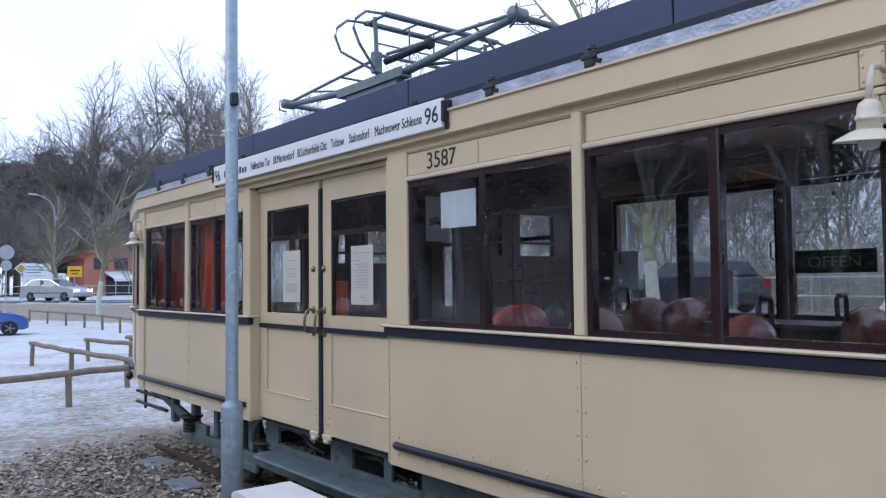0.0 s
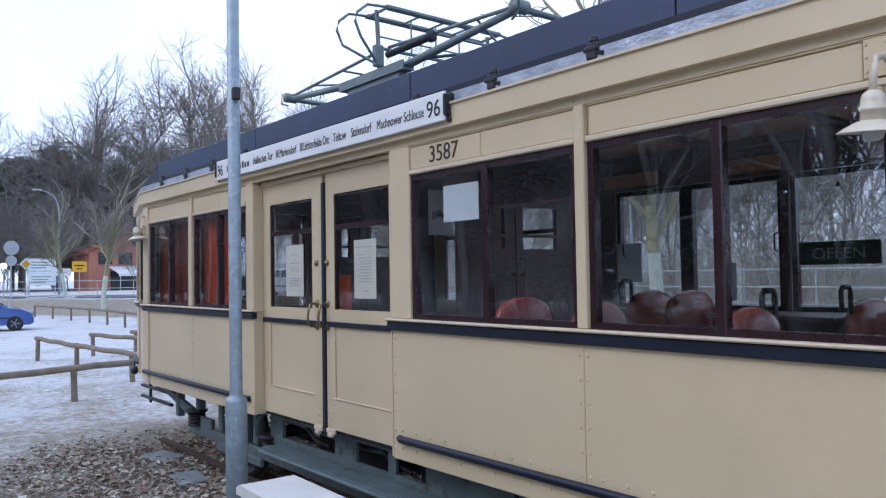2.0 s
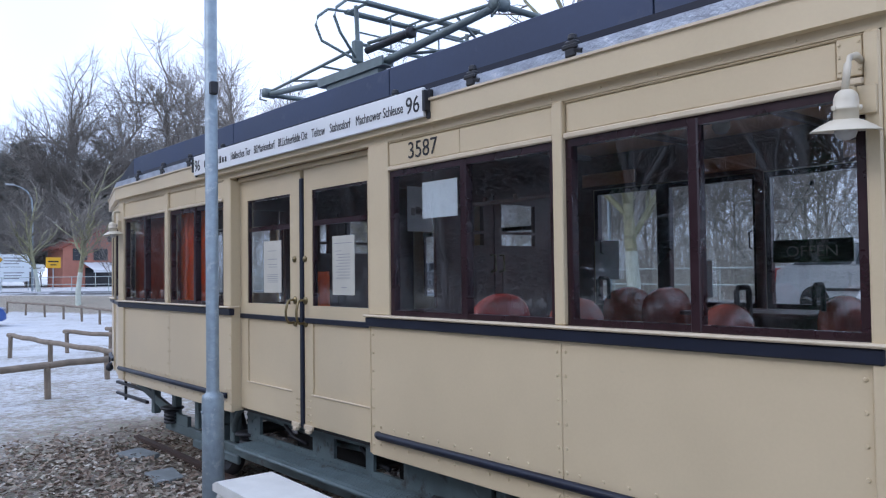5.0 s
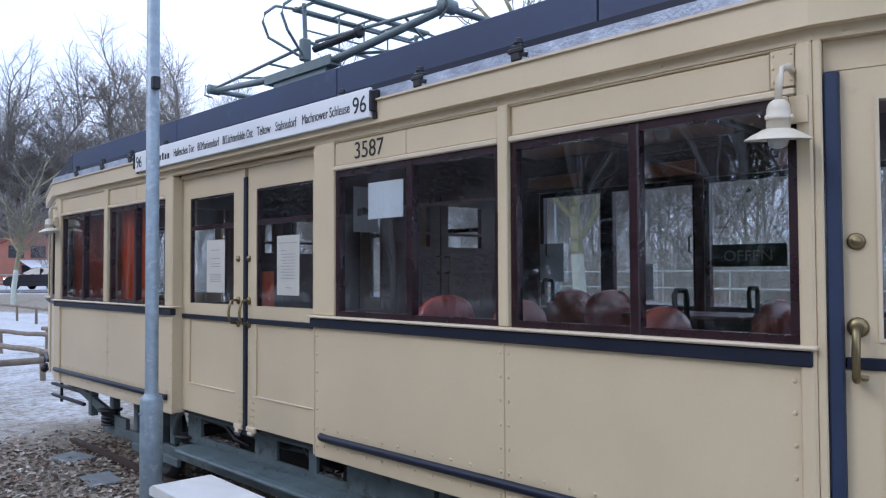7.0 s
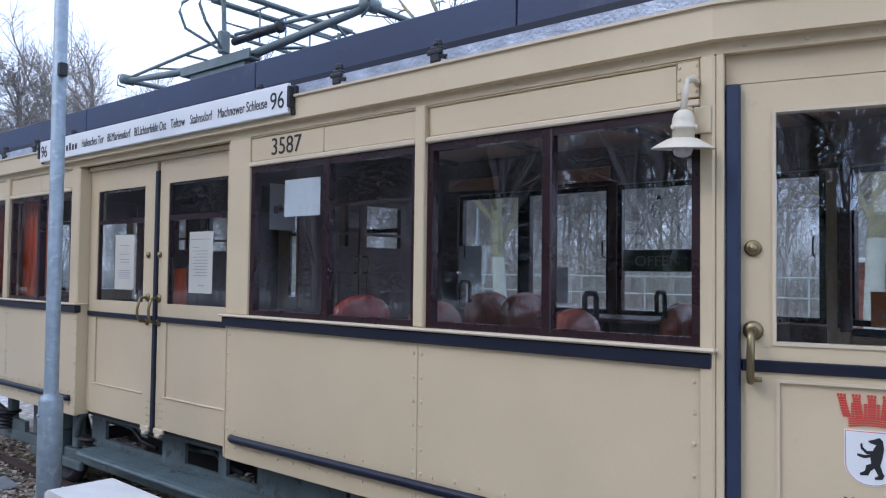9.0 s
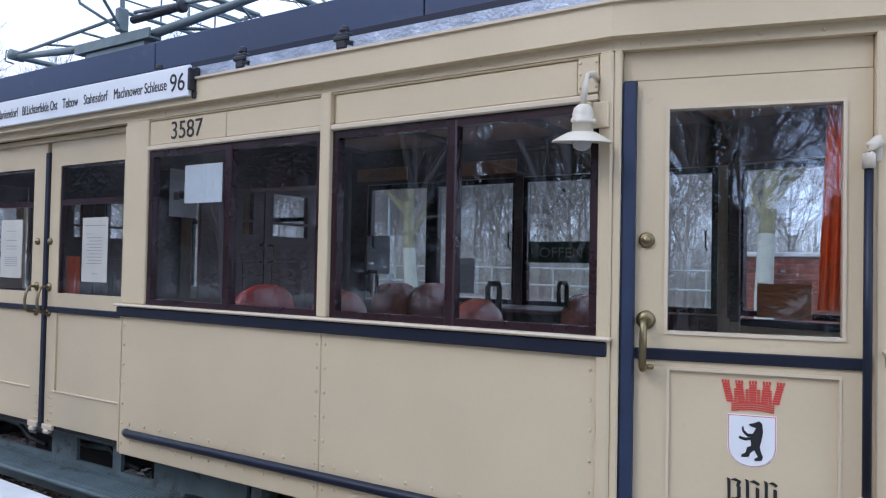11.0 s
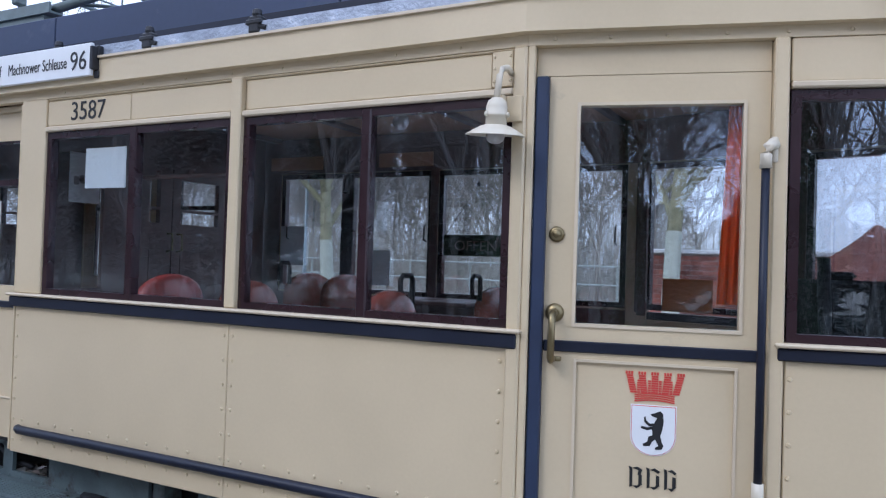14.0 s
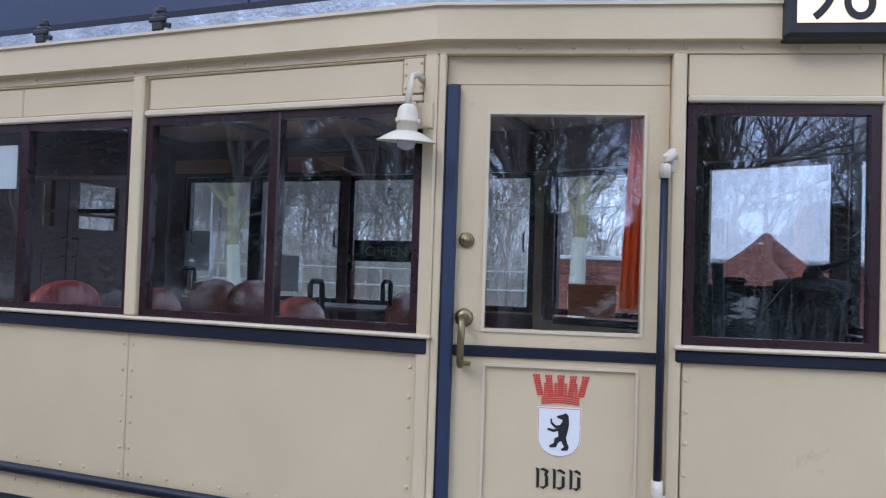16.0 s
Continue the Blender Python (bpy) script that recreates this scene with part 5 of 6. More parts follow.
def cabinet():
    r = root("utility_cabinet", "pale concrete utility cabinet beside the steel pole", "cabinet", at=pose(-3.92, -1.11, 0, 0, 0, -2))
    b = BM()
    bx(b, (0, 0, -0.1), (1.3, 0.30, 0.80), I4, 0.02)
    part("body", b, CONCRETE, r)
    b = BM()
    o = [(-0.01, 0.80), (1.31, 0.80), (1.31, 0.835), (1.27, 0.855), (0.03, 0.855), (-0.01, 0.835)]
    prism(b, o, -0.01, 0.31)
    part("lid", b, CONCRETE, r)


def rail_fence():
    """Low fences of round wooden rails."""
    def fence(posts, ends, h=0.52):
        r = root("wooden_fence", "low weathered wooden rail fence on snowy ground", "fence", "low fences")
        for x, y in posts:
            b = BM()
            lathe(b, [(0.052, -0.2), (0.05, h - 0.02), (0.04, h + 0.0)], 10, pose(x, y, height(x, y) * 1.0, random.uniform(-2, 2), random.uniform(-2, 2)))
            part("post", b, WOODRAIL, r)
        pts = ends
        for (x0, y0), (x1, y1) in zip(pts, pts[1:]):
            b = BM()
            n = 8
            tube(b, [(x0 + (x1 - x0) * i / n, y0 + (y1 - y0) * i / n, h + height(x0 + (x1 - x0) * i / n, y0 + (y1 - y0) * i / n) + 0.012 * math.sin(i * 1.7)) for i in range(n + 1)], 0.055, 10)
            part("rail", b, WOODRAIL, r)
    fence([(-13.68, 0.38), (-14.3, 1.95), (-13.4, -1.2), (-13.1, -3.2)], [(-12.9, -4.5), (-13.66, 0.38), (-14.6, 2.9)])
    fence([(-21.3, 1.32), (-18.45, 1.55), (-15.5, 1.85)], [(-21.75, 1.38), (-18.4, 1.55), (-14.4, 1.95)])
    fence([(-21.6, 2.7), (-18.3, 3.5), (-15.2, 4.2)], [(-21.95, 2.72), (-18.3, 3.5), (-13.0, 4.8)])
    fence([(-22.0, 3.9), (-18.0, 5.2)], [(-22.2, 3.85), (-16.0, 5.9)])
    P = [(-48.0 + 2.9 * k, 6.4 + 0.06 * k + 0.5 * math.sin(0.5 * k)) for k in range(11)]
    fence(P, P, 0.62)


# ---------------- trees ----------------
def branch_mesh(name, height_m, seed, levels, kids, r0, sides=4, spread=0.62, first=0.3, droop=0.0, material=None, up=0.25, lens=0.72, wash=0.0, thin_to=0.62):
    """A bare tree: a tapered trunk that forks into limbs and twigs. Two meshes: trunk with limbs, and twigs."""
    rnd = random.Random(seed)
    out = [([], []), ([], []), ([], [])]

    def seg(kind, pts, ra, rb, n):
        vs, fs = out[kind]
        base = len(vs)
        k = len(pts)
        for i, p in enumerate(pts):
            d = (pts[min(i + 1, k - 1)] - pts[max(i - 1, 0)]).normalized()
            s = d.cross(Vector((0.3, 0.9, 0.2))).normalized()
            q = d.cross(s)
            rr = ra + (rb - ra) * i / (k - 1)
            for j in range(n):
                a = 2 * math.pi * j / n
                vs.append(tuple(p + rr * (math.cos(a) * s + math.sin(a) * q)))
        for i in range(k - 1):
            for j in range(n):
                fs.append((base + i * n + j, base + i * n + (j + 1) % n, base + (i + 1) * n + (j + 1) % n, base + (i + 1) * n + j))

    def grow(p, d, ln, r, lev):
        n = 4 if lev == 0 else 3 if lev < 3 else 2
        pts = [p]
        for i in range(n):
            w = 0.35 if lev == 0 else 1.0
            d = (d + Vector((rnd.gauss(0, 0.2) * w, rnd.gauss(0, 0.2) * w, rnd.gauss(0, 0.14) + 0.06 * up))).normalized()
            pts.append(pts[-1] + d * ln / n)
        seg(0 if lev < 3 else 1, pts, r, r * thin_to if lev else r * 0.62, sides + 3 if lev == 0 else sides if lev < 3 else 3)
        if lev == 0 and wash:
            foot, q = [pts[0]], 0
            while q < n and pts[q + 1].z < wash:
                q += 1
                foot.append(pts[q])
            f = (wash - pts[q].z) / (pts[q + 1].z - pts[q].z)
            foot.append(pts[q].lerp(pts[q + 1], f))
            seg(2, foot, r * 1.05, r * (1 - 0.38 * (q + f) / n) * 1.05, sides + 3)
        if lev >= levels:
            return
        m = kids[min(lev, len(kids) - 1)]
        for k in range(m):
            f = (first if lev == 0 else 0.25) + (1 - (first if lev == 0 else 0.25)) * (k + 0.6 * rnd.random()) / m
            i = min(n - 1, int(f * n))
            q = pts[i].lerp(pts[i + 1], f * n - i)
            a = rnd.uniform(0, 2 * math.pi)
            s = d.cross(Vector((0.2, 0.4, 0.9))).normalized()
            t = d.cross(s)
            sp = spread * rnd.uniform(0.7, 1.3)
            nd = (d + sp * (math.cos(a) * s + math.sin(a) * t) + Vector((0, 0, up * 0.25 - droop))).normalized()
            grow(q, nd, ln * lens * rnd.uniform(0.65, 1.1) * (1 - 0.3 * f if lev == 0 else 1), r * rnd.uniform(0.42, 0.6), lev + 1)
        grow(pts[-1], d, ln * 0.6, r * 0.6, lev + 1)
    grow(Vector((0, 0, -0.3)), Vector((0, 0, 1)), height_m * 0.5, r0, 0)
    res = []
    for nm, (vs, fs) in zip(("trunk", "crown", "painted_foot"), out):
        if not vs:
            continue
        me = bpy.data.meshes.new(nm)
        me.from_pydata(vs, [], fs)
        me.materials.append(LIME if nm == "painted_foot" else (material or BARK) if nm == "trunk" else BARK)
        for p in me.polygons:
            p.use_smooth = True
        res.append(me)
    return res


def tree_from(meshes, m, label, group="bare trees"):
    r = root("tree", label, "tree", group, m)
    for nm, me in zip(("trunk", "crown", "painted_foot"), meshes):
        new(nm, me).parent = r
    return r


def conifer_mesh(seed, h):
    rnd = random.Random(seed)
    vs, fs = [], []
    for k in range(1300):
        f = rnd.random() ** 0.7
        z = h * (0.22 + 0.78 * f)
        rad = h * 0.27 * math.sin(math.pi * min(1.0, 0.12 + 0.86 * f)) ** 0.6 * (0.75 + 0.25 * math.sin(11 * f + seed)) + 0.3
        a = rnd.uniform(0, 2 * math.pi)
        rr = rad * math.sqrt(rnd.random())
        c = Vector((rr * math.cos(a), rr * math.sin(a), z + rnd.gauss(0, 0.3)))
        s = rnd.uniform(0.35, 0.85)
        for j in range(3):
            i = len(vs)
            q = Euler((rnd.uniform(-0.7, 0.7), rnd.uniform(-0.7, 0.7), rnd.uniform(0, 6.28))).to_matrix()
            vs += [tuple(c + q @ Vector(p) * s) for p in ((-1, 0, 0), (0.2, 0.28, 0.22), (1.1, 0.05, -0.1), (0.2, -0.3, 0.1))]
            fs += [(i, i + 1, i + 2), (i, i + 2, i + 3)]
    me = bpy.data.meshes.new("crown")
    me.from_pydata(vs, [], fs)
    me.materials.append(HAZY_NEEDLE)
    b = BM()
    lathe(b, [(0.25, -0.3), (0.2, h * 0.4), (0.06, h * 0.97)], 8)
    t = bpy.data.meshes.new("trunk")
    b.to_mesh(t)
    b.free()
    t.materials.append(BARK)
    return [t, me]


def ivy_mesh(seed):
    """Leaves of ivy round a trunk, thick below and ragged above."""
    rnd = random.Random(seed)
    vs, fs = [], []
    for k in range(5200):
        z = 10.5 * rnd.random() ** 1.15
        a = rnd.uniform(0, 2 * math.pi)
        rad = 0.20 + abs(rnd.gauss(0, 0.13)) * (1.25 + 0.6 * math.sin(1.7 * z + seed + a))
        c = Vector((rad * math.cos(a), rad * math.sin(a), z))
        s = rnd.uniform(0.04, 0.075)
        q = Euler((rnd.uniform(0, 6.28), rnd.uniform(0, 6.28), rnd.uniform(0, 6.28))).to_matrix()
        i = len(vs)
        vs += [tuple(c + q @ Vector(p) * s) for p in ((-1, 0, 0), (0, 0.8, 0.15), (1.1, 0, 0), (0, -0.8, 0.15))]
        fs += [(i, i + 1, i + 2), (i, i + 2, i + 3)]
    me = bpy.data.meshes.new("ivy")
    me.from_pydata(vs, [], fs)
    me.materials.append(IVY)
    return me


IVY = mat("ivy_leaves", (0.035, 0.06, 0.03), 0.5, var=0.4, scale=2, fine=30, bump=0.05)


def plant_trees():
    rnd = random.Random(11)
    wood = [branch_mesh("wood", 13, s, 4, (11, 6, 4, 3), 0.085, 4, 0.75, 0.15, up=0.35) for s in (4, 5, 6, 7)]
    small = [branch_mesh("street", 8.5, s, 4, (8, 5, 4, 3), 0.14, 6, 0.9, 0.5, material=BARK_PALE, up=0.35, lens=0.62, wash=1.75) for s in (8, 9)]
    pine = [conifer_mesh(s, 16) for s in (1, 2, 3)]
    sc = lambda k: Matrix.Scale(k, 4)
    fan = [branch_mesh("fan", 20, s, 5, (9, 6, 5, 4, 4), 0.24, 5, 0.9, 0.42, up=0.5, lens=0.68, thin_to=0.55) for s in (21, 22, 23)]
    for x, y, k, r, v in ((-98, 21.5, 1.12, 20, 0), (-97, 27.2, 1.16, 140, 1), (-95, 34, 1.32, 60, 2), (-80, 36, 1.14, 200, 0), (-68, 36.5, 0.92, 290, 1), (-56, 38.0, 0.82, 100, 2), (-64, 44, 1.0, 330, 0), (-106, 13.0, 0.95, 310, 2)):
        t = tree_from(fan[v], pose(x, y, 0.8, 0, 0, r), "tall bare deciduous tree with fine twigs")
        t.scale = (k * 1.2, k * 1.2, k * 1.13)
    # slim bare trees before the pines
    for i in range(16):
        x, y = -93 - (i % 3) * 2 + rnd.uniform(-1, 1), -3.0 + 1.6 * i + rnd.uniform(-0.5, 0.5)
        t = tree_from(wood[i % 4], pose(x, y, 0.6, 0, 0, rnd.uniform(0, 360)), "slim bare tree before dark pines", "woodland trees")
        k = rnd.uniform(0.85, 1.2)
        t.scale = (k * 0.85, k * 0.85, k)
    # old ivy-clad trees near the tram
    ivy = [ivy_mesh(s) for s in (31, 32)]
    old = [branch_mesh("old", 20, s, 4, (7, 5, 4, 4), 0.24, 6, 0.75, 0.35, up=0.6, lens=0.7) for s in (41, 42)]
    for i, (x, y, k, r) in enumerate(((-11.4, -12.5, 0.62, 40), (-7.2, -13.5, 0.66, 170), (2.7, -12.5, 0.62, 250), (7.6, -15.0, 0.6, 20))):
        t = tree_from(old[i % 2], pose(x, y, 0, 0, 0, r), "old bare tree with ivy round its trunk", "trees round the clearing")
        new("ivy", ivy[i % 2]).parent = t
        t.scale = (k * 1.1, k * 1.1, k)
    # woods beyond the road
    for i in range(48):
        x = -58 + 1.12 * i + rnd.uniform(-0.9, 0.9)
        y = lane(x, 15.5) + (i % 3) * 4.5 + rnd.uniform(0, 4)
        t = tree_from(wood[i % 4], pose(x, y, 0.85, 0, 0, rnd.uniform(0, 360)), "slim bare woodland tree beyond the road", "woodland trees")
        k = rnd.uniform(0.6, 1.0) * (0.8 if -52 < x < -30 else 1.0)
        t.scale = (k * 0.9, k * 0.9, k)
    # dark evergreens on the far side
    for i in range(20):
        x, y = -104 - (i % 3) * 5 + rnd.uniform(-2, 2), 1.0 + 1.5 * i + rnd.uniform(-0.6, 0.6)
        t = tree_from(pine[i % 3], pose(x, y, 0.5, 0, 0, rnd.uniform(0, 360)), "dark green pine at the wood's edge", "pines")
        k = rnd.uniform(0.85, 1.1)
        t.scale = (k * 1.25, k * 1.25, k)
    # young trees on the slope
    for i, (x, y, k, r) in enumerate(((-2.2, 8.9, 1.0, 30), (-8.38, 8.9, 0.95, 100), (-14.8, 8.6, 0.62, 200), (-45.5, 9.4, 1.05, 10), (-58.0, 10.3, 0.95, 160))):
        t = tree_from(small[i % 2], pose(x, y, height(x, y) - 0.05, 0, 0, r), "young street tree with pale lichen-green bark", "young street trees")
        t.scale = (k, k, k)
    # wood round the clearing, seen in the window panes
    spots = [(-34 + 2.5 * i, -19 - (i % 3) * 5) for i in range(24)] + [(-38 - 2.6 * i, -10 - (i % 4) * 4) for i in range(14)]
    for i, (x, y) in enumerate(spots):
        v = old[i % 2] if i % 2 else wood[i % 4]
        t = tree_from(v, pose(x + rnd.uniform(-1, 1), y - rnd.uniform(0, 3), 0, 0, 0, rnd.uniform(0, 360)), "tall bare tree at the edge of the clearing", "trees round the clearing")
        k = rnd.uniform(0.6, 0.85) * (1 if i % 2 else 1.25)
        t.scale = (k, k, k)
    for i in range(64):
        x, y = -96 + 1.95 * i + rnd.uniform(-0.8, 0.8), -21 - (i % 3) * 2.5 - rnd.uniform(0, 2)
        t = tree_from(pine[i % 3], pose(x, y, -1.2, 0, 0, rnd.uniform(0, 360)), "dark evergreen thicket at the clearing's edge", "evergreen thicket")
        k = rnd.uniform(0.50, 0.72) if x < -14.5 else rnd.uniform(0.27, 0.38)
        t.scale = (0.7, 0.7, k)
    # brush
    vs, fs = [], []
    for k in range(16000):
        x = rnd.uniform(-54, -3.5)
        y = lane(x, 14.4) + abs(rnd.gauss(0, 7))
        if k >= 12000:
            x, y = rnd.uniform(-45, 30), -17 - abs(rnd.gauss(0, 4))
        h = rnd.uniform(0.8, 3.0) if k % 2 or k >= 12000 else rnd.uniform(1.8, 4.2)
        r = rnd.uniform(0.004, 0.009) * (1 if k % 2 else 1.5)
        i = len(vs)
        dx, dy = rnd.gauss(0, 0.22) * h, rnd.gauss(0, 0.22) * h
        mx, my = dx * 0.4 + rnd.gauss(0, 0.1), dy * 0.4 + rnd.gauss(0, 0.1)
        for f, ox, oy, rr in ((0, 0, 0, r), (0.5, mx, my, r * 0.8), (1, dx, dy, r * 0.25)):
            for a in range(3):
                vs.append((x + ox + rr * math.cos(a * 2.1), y + oy + rr * math.sin(a * 2.1), (0.85 if k < 12000 else -0.05) + h * f))
        for q in (0, 3):
            for a in range(3):
                fs.append((i + q + a, i + q + (a + 1) % 3, i + q + 3 + (a + 1) % 3, i + q + 3 + a))
    me = bpy.data.meshes.new("brushwood")
    me.from_pydata(vs, [], fs)
    me.materials.append(HAZY_BRUSH)
    tagged(new("brushwood", me), "grey-brown leafless brushwood beyond the road", "brush", kind="stuff")


# Twig colour lightened to carry the haze beyond the road.
HAZY_BRUSH = mat("hazed_brushwood_bark", (0.36, 0.345, 0.305), 0.9, var=0.4, scale=0.5, fine=10, bump=0)


# ---------------- beyond ----------------
def railing():
    r = root("road_railing", "pale green metal railing along the far side of the road", "railing")
    for k in range(44):
        x = -92 + 2.4 * k
        b = BM()
        tube(b, [(x, lane(x, 13.2), 0.8), (x, lane(x, 13.2), 2.0)], 0.028, 6)
        part("post", b, RAILPAINT, r)
    for z in (1.45, 1.98):
        b = BM()
        tube(b, [(-92 + 2.4 * k, lane(-92 + 2.4 * k, 13.2), z) for k in range(44)], 0.026, 6)
        part("rail", b, RAILPAINT, r)


RAILPAINT = mat("railing_paint", (0.42, 0.47, 0.45), 0.5, var=0.1, scale=2, bump=0.05)
HOUSE = mat("salmon_brick", (0.48, 0.20, 0.14), 0.85, var=0.15, scale=0.8, fine=12, bump=0.2)
ROOFTILE = mat("roof_tile", (0.26, 0.075, 0.05), 0.8, var=0.2, scale=1, fine=14, bump=0.3)
AWNING = mat("awning_cloth", (0.72, 0.74, 0.76), 0.8, var=0.05, bump=0.05)
DARKPANE = mat("dark_pane", (0.02, 0.024, 0.03), 0.12, var=0.2, bump=0)
SIGNYELLOW = mat("sign_yellow", (0.78, 0.42, 0.02), 0.5, var=0.05, bump=0)
SIGNGREY = mat("sign_back_grey", (0.36, 0.39, 0.41), 0.5, var=0.1, bump=0.05)
STREETGLOW = glow_mat("lit_globe", (1.0, 0.9, 0.7), 1.5)


def guest_house():
    r = root("guest_house", "salmon brick guest house with a tiled gable and white awning", "house", at=pose(-90, 19.8, 0.7, 0, 0, 4))
    b = BM()
    o = [(0, 0), (11, 0), (11, 4.4), (5.5, 7.0), (0, 4.4)]
    prism(b, o, -5, 0, Matrix(((0, 1, 0, 0), (1, 0, 0, 0), (0, 0, 1, 0), (0, 0, 0, 1))))
    part("wall", b, HOUSE, r)
    for s in (0, 1):
        b = BM()
        e = [(-0.5, 4.2), (5.5, 7.05), (5.5, 7.3), (-0.5, 4.4)]
        if s:
            e = [(11 - u, z) for u, z in e]
        prism(b, e, -5.3, 0.4, Matrix(((0, 1, 0, 0), (1, 0, 0, 0), (0, 0, 1, 0), (0, 0, 0, 1))))
        part("roof", b, ROOFTILE, r)
    for y0, z0, w, h in ((1.0, 3.1, 1.5, 1.3), (3.2, 3.1, 1.5, 1.3), (6.2, 3.1, 1.5, 1.3), (8.6, 3.1, 1.4, 1.3), (4.7, 5.2, 1.3, 1.0)):
        b = BM()
        for a, c in (((y0, z0), (y0 + w, z0 + 0.08)), ((y0, z0 + h - 0.08), (y0 + w, z0 + h)), ((y0, z0 + 0.08), (y0 + 0.08, z0 + h - 0.08)), ((y0 + w - 0.08, z0 + 0.08), (y0 + w, z0 + h - 0.08)), ((y0 + w / 2 - 0.04, z0 + 0.08), (y0 + w / 2 + 0.04, z0 + h - 0.08))):
            bx(b, (0.0, a[0], a[1]), (0.07, c[0], c[1]))
        wn = part("window", b, DARKPANE, r, "dark framed window")
        b = BM()
        bx(b, (0.01, y0 + 0.05, z0 + 0.05), (0.03, y0 + w - 0.05, z0 + h - 0.05))
        part("pane", b, DARKPANE, wn)
    b = BM()
    prism(b, [(0.0, 2.9), (3.4, 2.05), (3.4, 1.75), (3.36, 1.75), (3.36, 2.0), (0.0, 2.84)], 2.0, 10.5)
    part("awning", b, AWNING, r, "white cloth awning")
    b = BM()
    bx(b, (0.02, 2.3, 0), (0.1, 10.2, 2.3))
    part("glass_front", b, DARKPANE, r)
    for y in (2.2, 4.9, 7.6, 10.3):
        b = BM()
        tube(b, [(3.3, y, 0), (3.3, y, 1.95)], 0.05, 6)
        part("awning_post", b, RAILPAINT, r)


def road_signs():
    def post(r, h, rad=0.04):
        b = BM()
        tube(b, [(0, 0, -0.3), (0, 0, h)], rad, 8)
        part("post", b, SIGNGREY, r)
    # all face towards +x
    r = root("town_sign", "yellow rectangular road sign on a post", "sign", at=pose(-70.8, 14.2, 0.9, 0, 0, 8))
    post(r, 2.0)
    b = BM()
    bx(b, (0.03, -0.6, 1.85), (0.06, 0.6, 2.75), I4, 0.01)
    p = part("plate", b, SIGNYELLOW, r)
    b = BM()
    bx(b, (0.06, -0.42, 2.34), (0.066, 0.42, 2.46))
    bx(b, (0.06, -0.25, 2.08), (0.066, 0.25, 2.17))
    part("lettering_bars", b, INK, p)
    r = root("billboard", "white two-panel notice board on posts", "notice board", at=pose(-73, 11.75, 0.9, 0, 0, 10))
    for y in (-1.1, 1.1):
        b = BM()
        tube(b, [(0, y, -0.3), (0, y, 3.2)], 0.05, 8)
        part("post", b, SIGNGREY, r)
    for z0, z1 in ((0.75, 1.95), (2.0, 3.05)):
        b = BM()
        bx(b, (0.05, -1.15, z0), (0.1, 1.15, z1), I4, 0.01)
        p = part("panel", b, PAPER, r)
        b = BM()
        for k in range(3):
            bx(b, (0.1, -0.9, z0 + 0.22 + 0.24 * k), (0.106, 0.3 + 0.2 * k, z0 + 0.3 + 0.24 * k))
        part("lettering_bars", b, GREYINK, p)
    r = root("direction_sign", "white arrow-shaped direction sign on a post", "sign", at=pose(-71.5, 12.9, 0.9, 0, 0, 8))
    post(r, 2.2)
    for z in (1.55, 1.9):
        b = BM()
        prism(b, [(-0.8, z), (0.7, z), (0.9, z + 0.14), (0.7, z + 0.28), (-0.8, z + 0.28)], 0.04, 0.07, Matrix(((0, 1, 0, 0), (1, 0, 0, 0), (0, 0, 1, 0), (0, 0, 0, 1))))
        part("plate", b, PAPER, r)
    r = root("priority_sign", "yellow and white diamond road sign on a post", "sign", at=pose(-60, 8.13, height(-60, 8.13), 0, 0, 8))
    post(r, 2.6)
    for s, x, mt in ((0.42, 0.04, PAPER), (0.28, 0.062, SIGNYELLOW)):
        b = BM()
        prism(b, [(-s, 2.3), (0, 2.3 - s), (s, 2.3), (0, 2.3 + s)], x, x + 0.02, Matrix(((0, 1, 0, 0), (1, 0, 0, 0), (0, 0, 1, 0), (0, 0, 0, 1))))
        part("plate", b, mt, r)
    r = root("round_sign", "grey back of a round road sign on a post", "sign", at=pose(-50.6, 5.65, 0, 0, 0, 8))
    post(r, 4.3)
    for z, q in ((3.95, 0.42), (3.2, 0.3)):
        b = BM()
        lathe(b, [(q, 0), (q, 0.02), (q - 0.03, 0.03), (0, 0.03)], 24, pose(0.04, 0, z, 0, 90, 0))
        part("plate", b, SIGNGREY, r)
    r = root("globe_lamp", "small lit globe lamp on a post", "lamp", at=pose(-66.5, 7.82, 0.9))
    post(r, 2.0)
    b = BM()
    lathe(b, [(0.0, -0.25), (0.18, -0.18), (0.25, 0), (0.18, 0.18), (0.0, 0.25)], 16, pose(0, 0, 2.3))
    part("globe", b, STREETGLOW, r, smooth=True)
    r = root("street_lamp", "grey street lamp with a curved arm", "street lamp", at=pose(-67.5, 11.9, 0.9))
    b = BM()
    tube(b, [(0, 0, -0.3), (0, 0, 6.6), (0, -0.08, 7.3), (0, -0.4, 7.9), (0, -0.9, 8.2), (0, -1.3, 8.32)], 0.075, 10, r2=0.04)
    part("pole", b, GALV, r, smooth=True)
    b = BM()
    bx(b, (-0.12, -1.95, 8.28), (0.12, -1.25, 8.42), I4, 0.04)
    part("head", b, SIGNGREY, r)


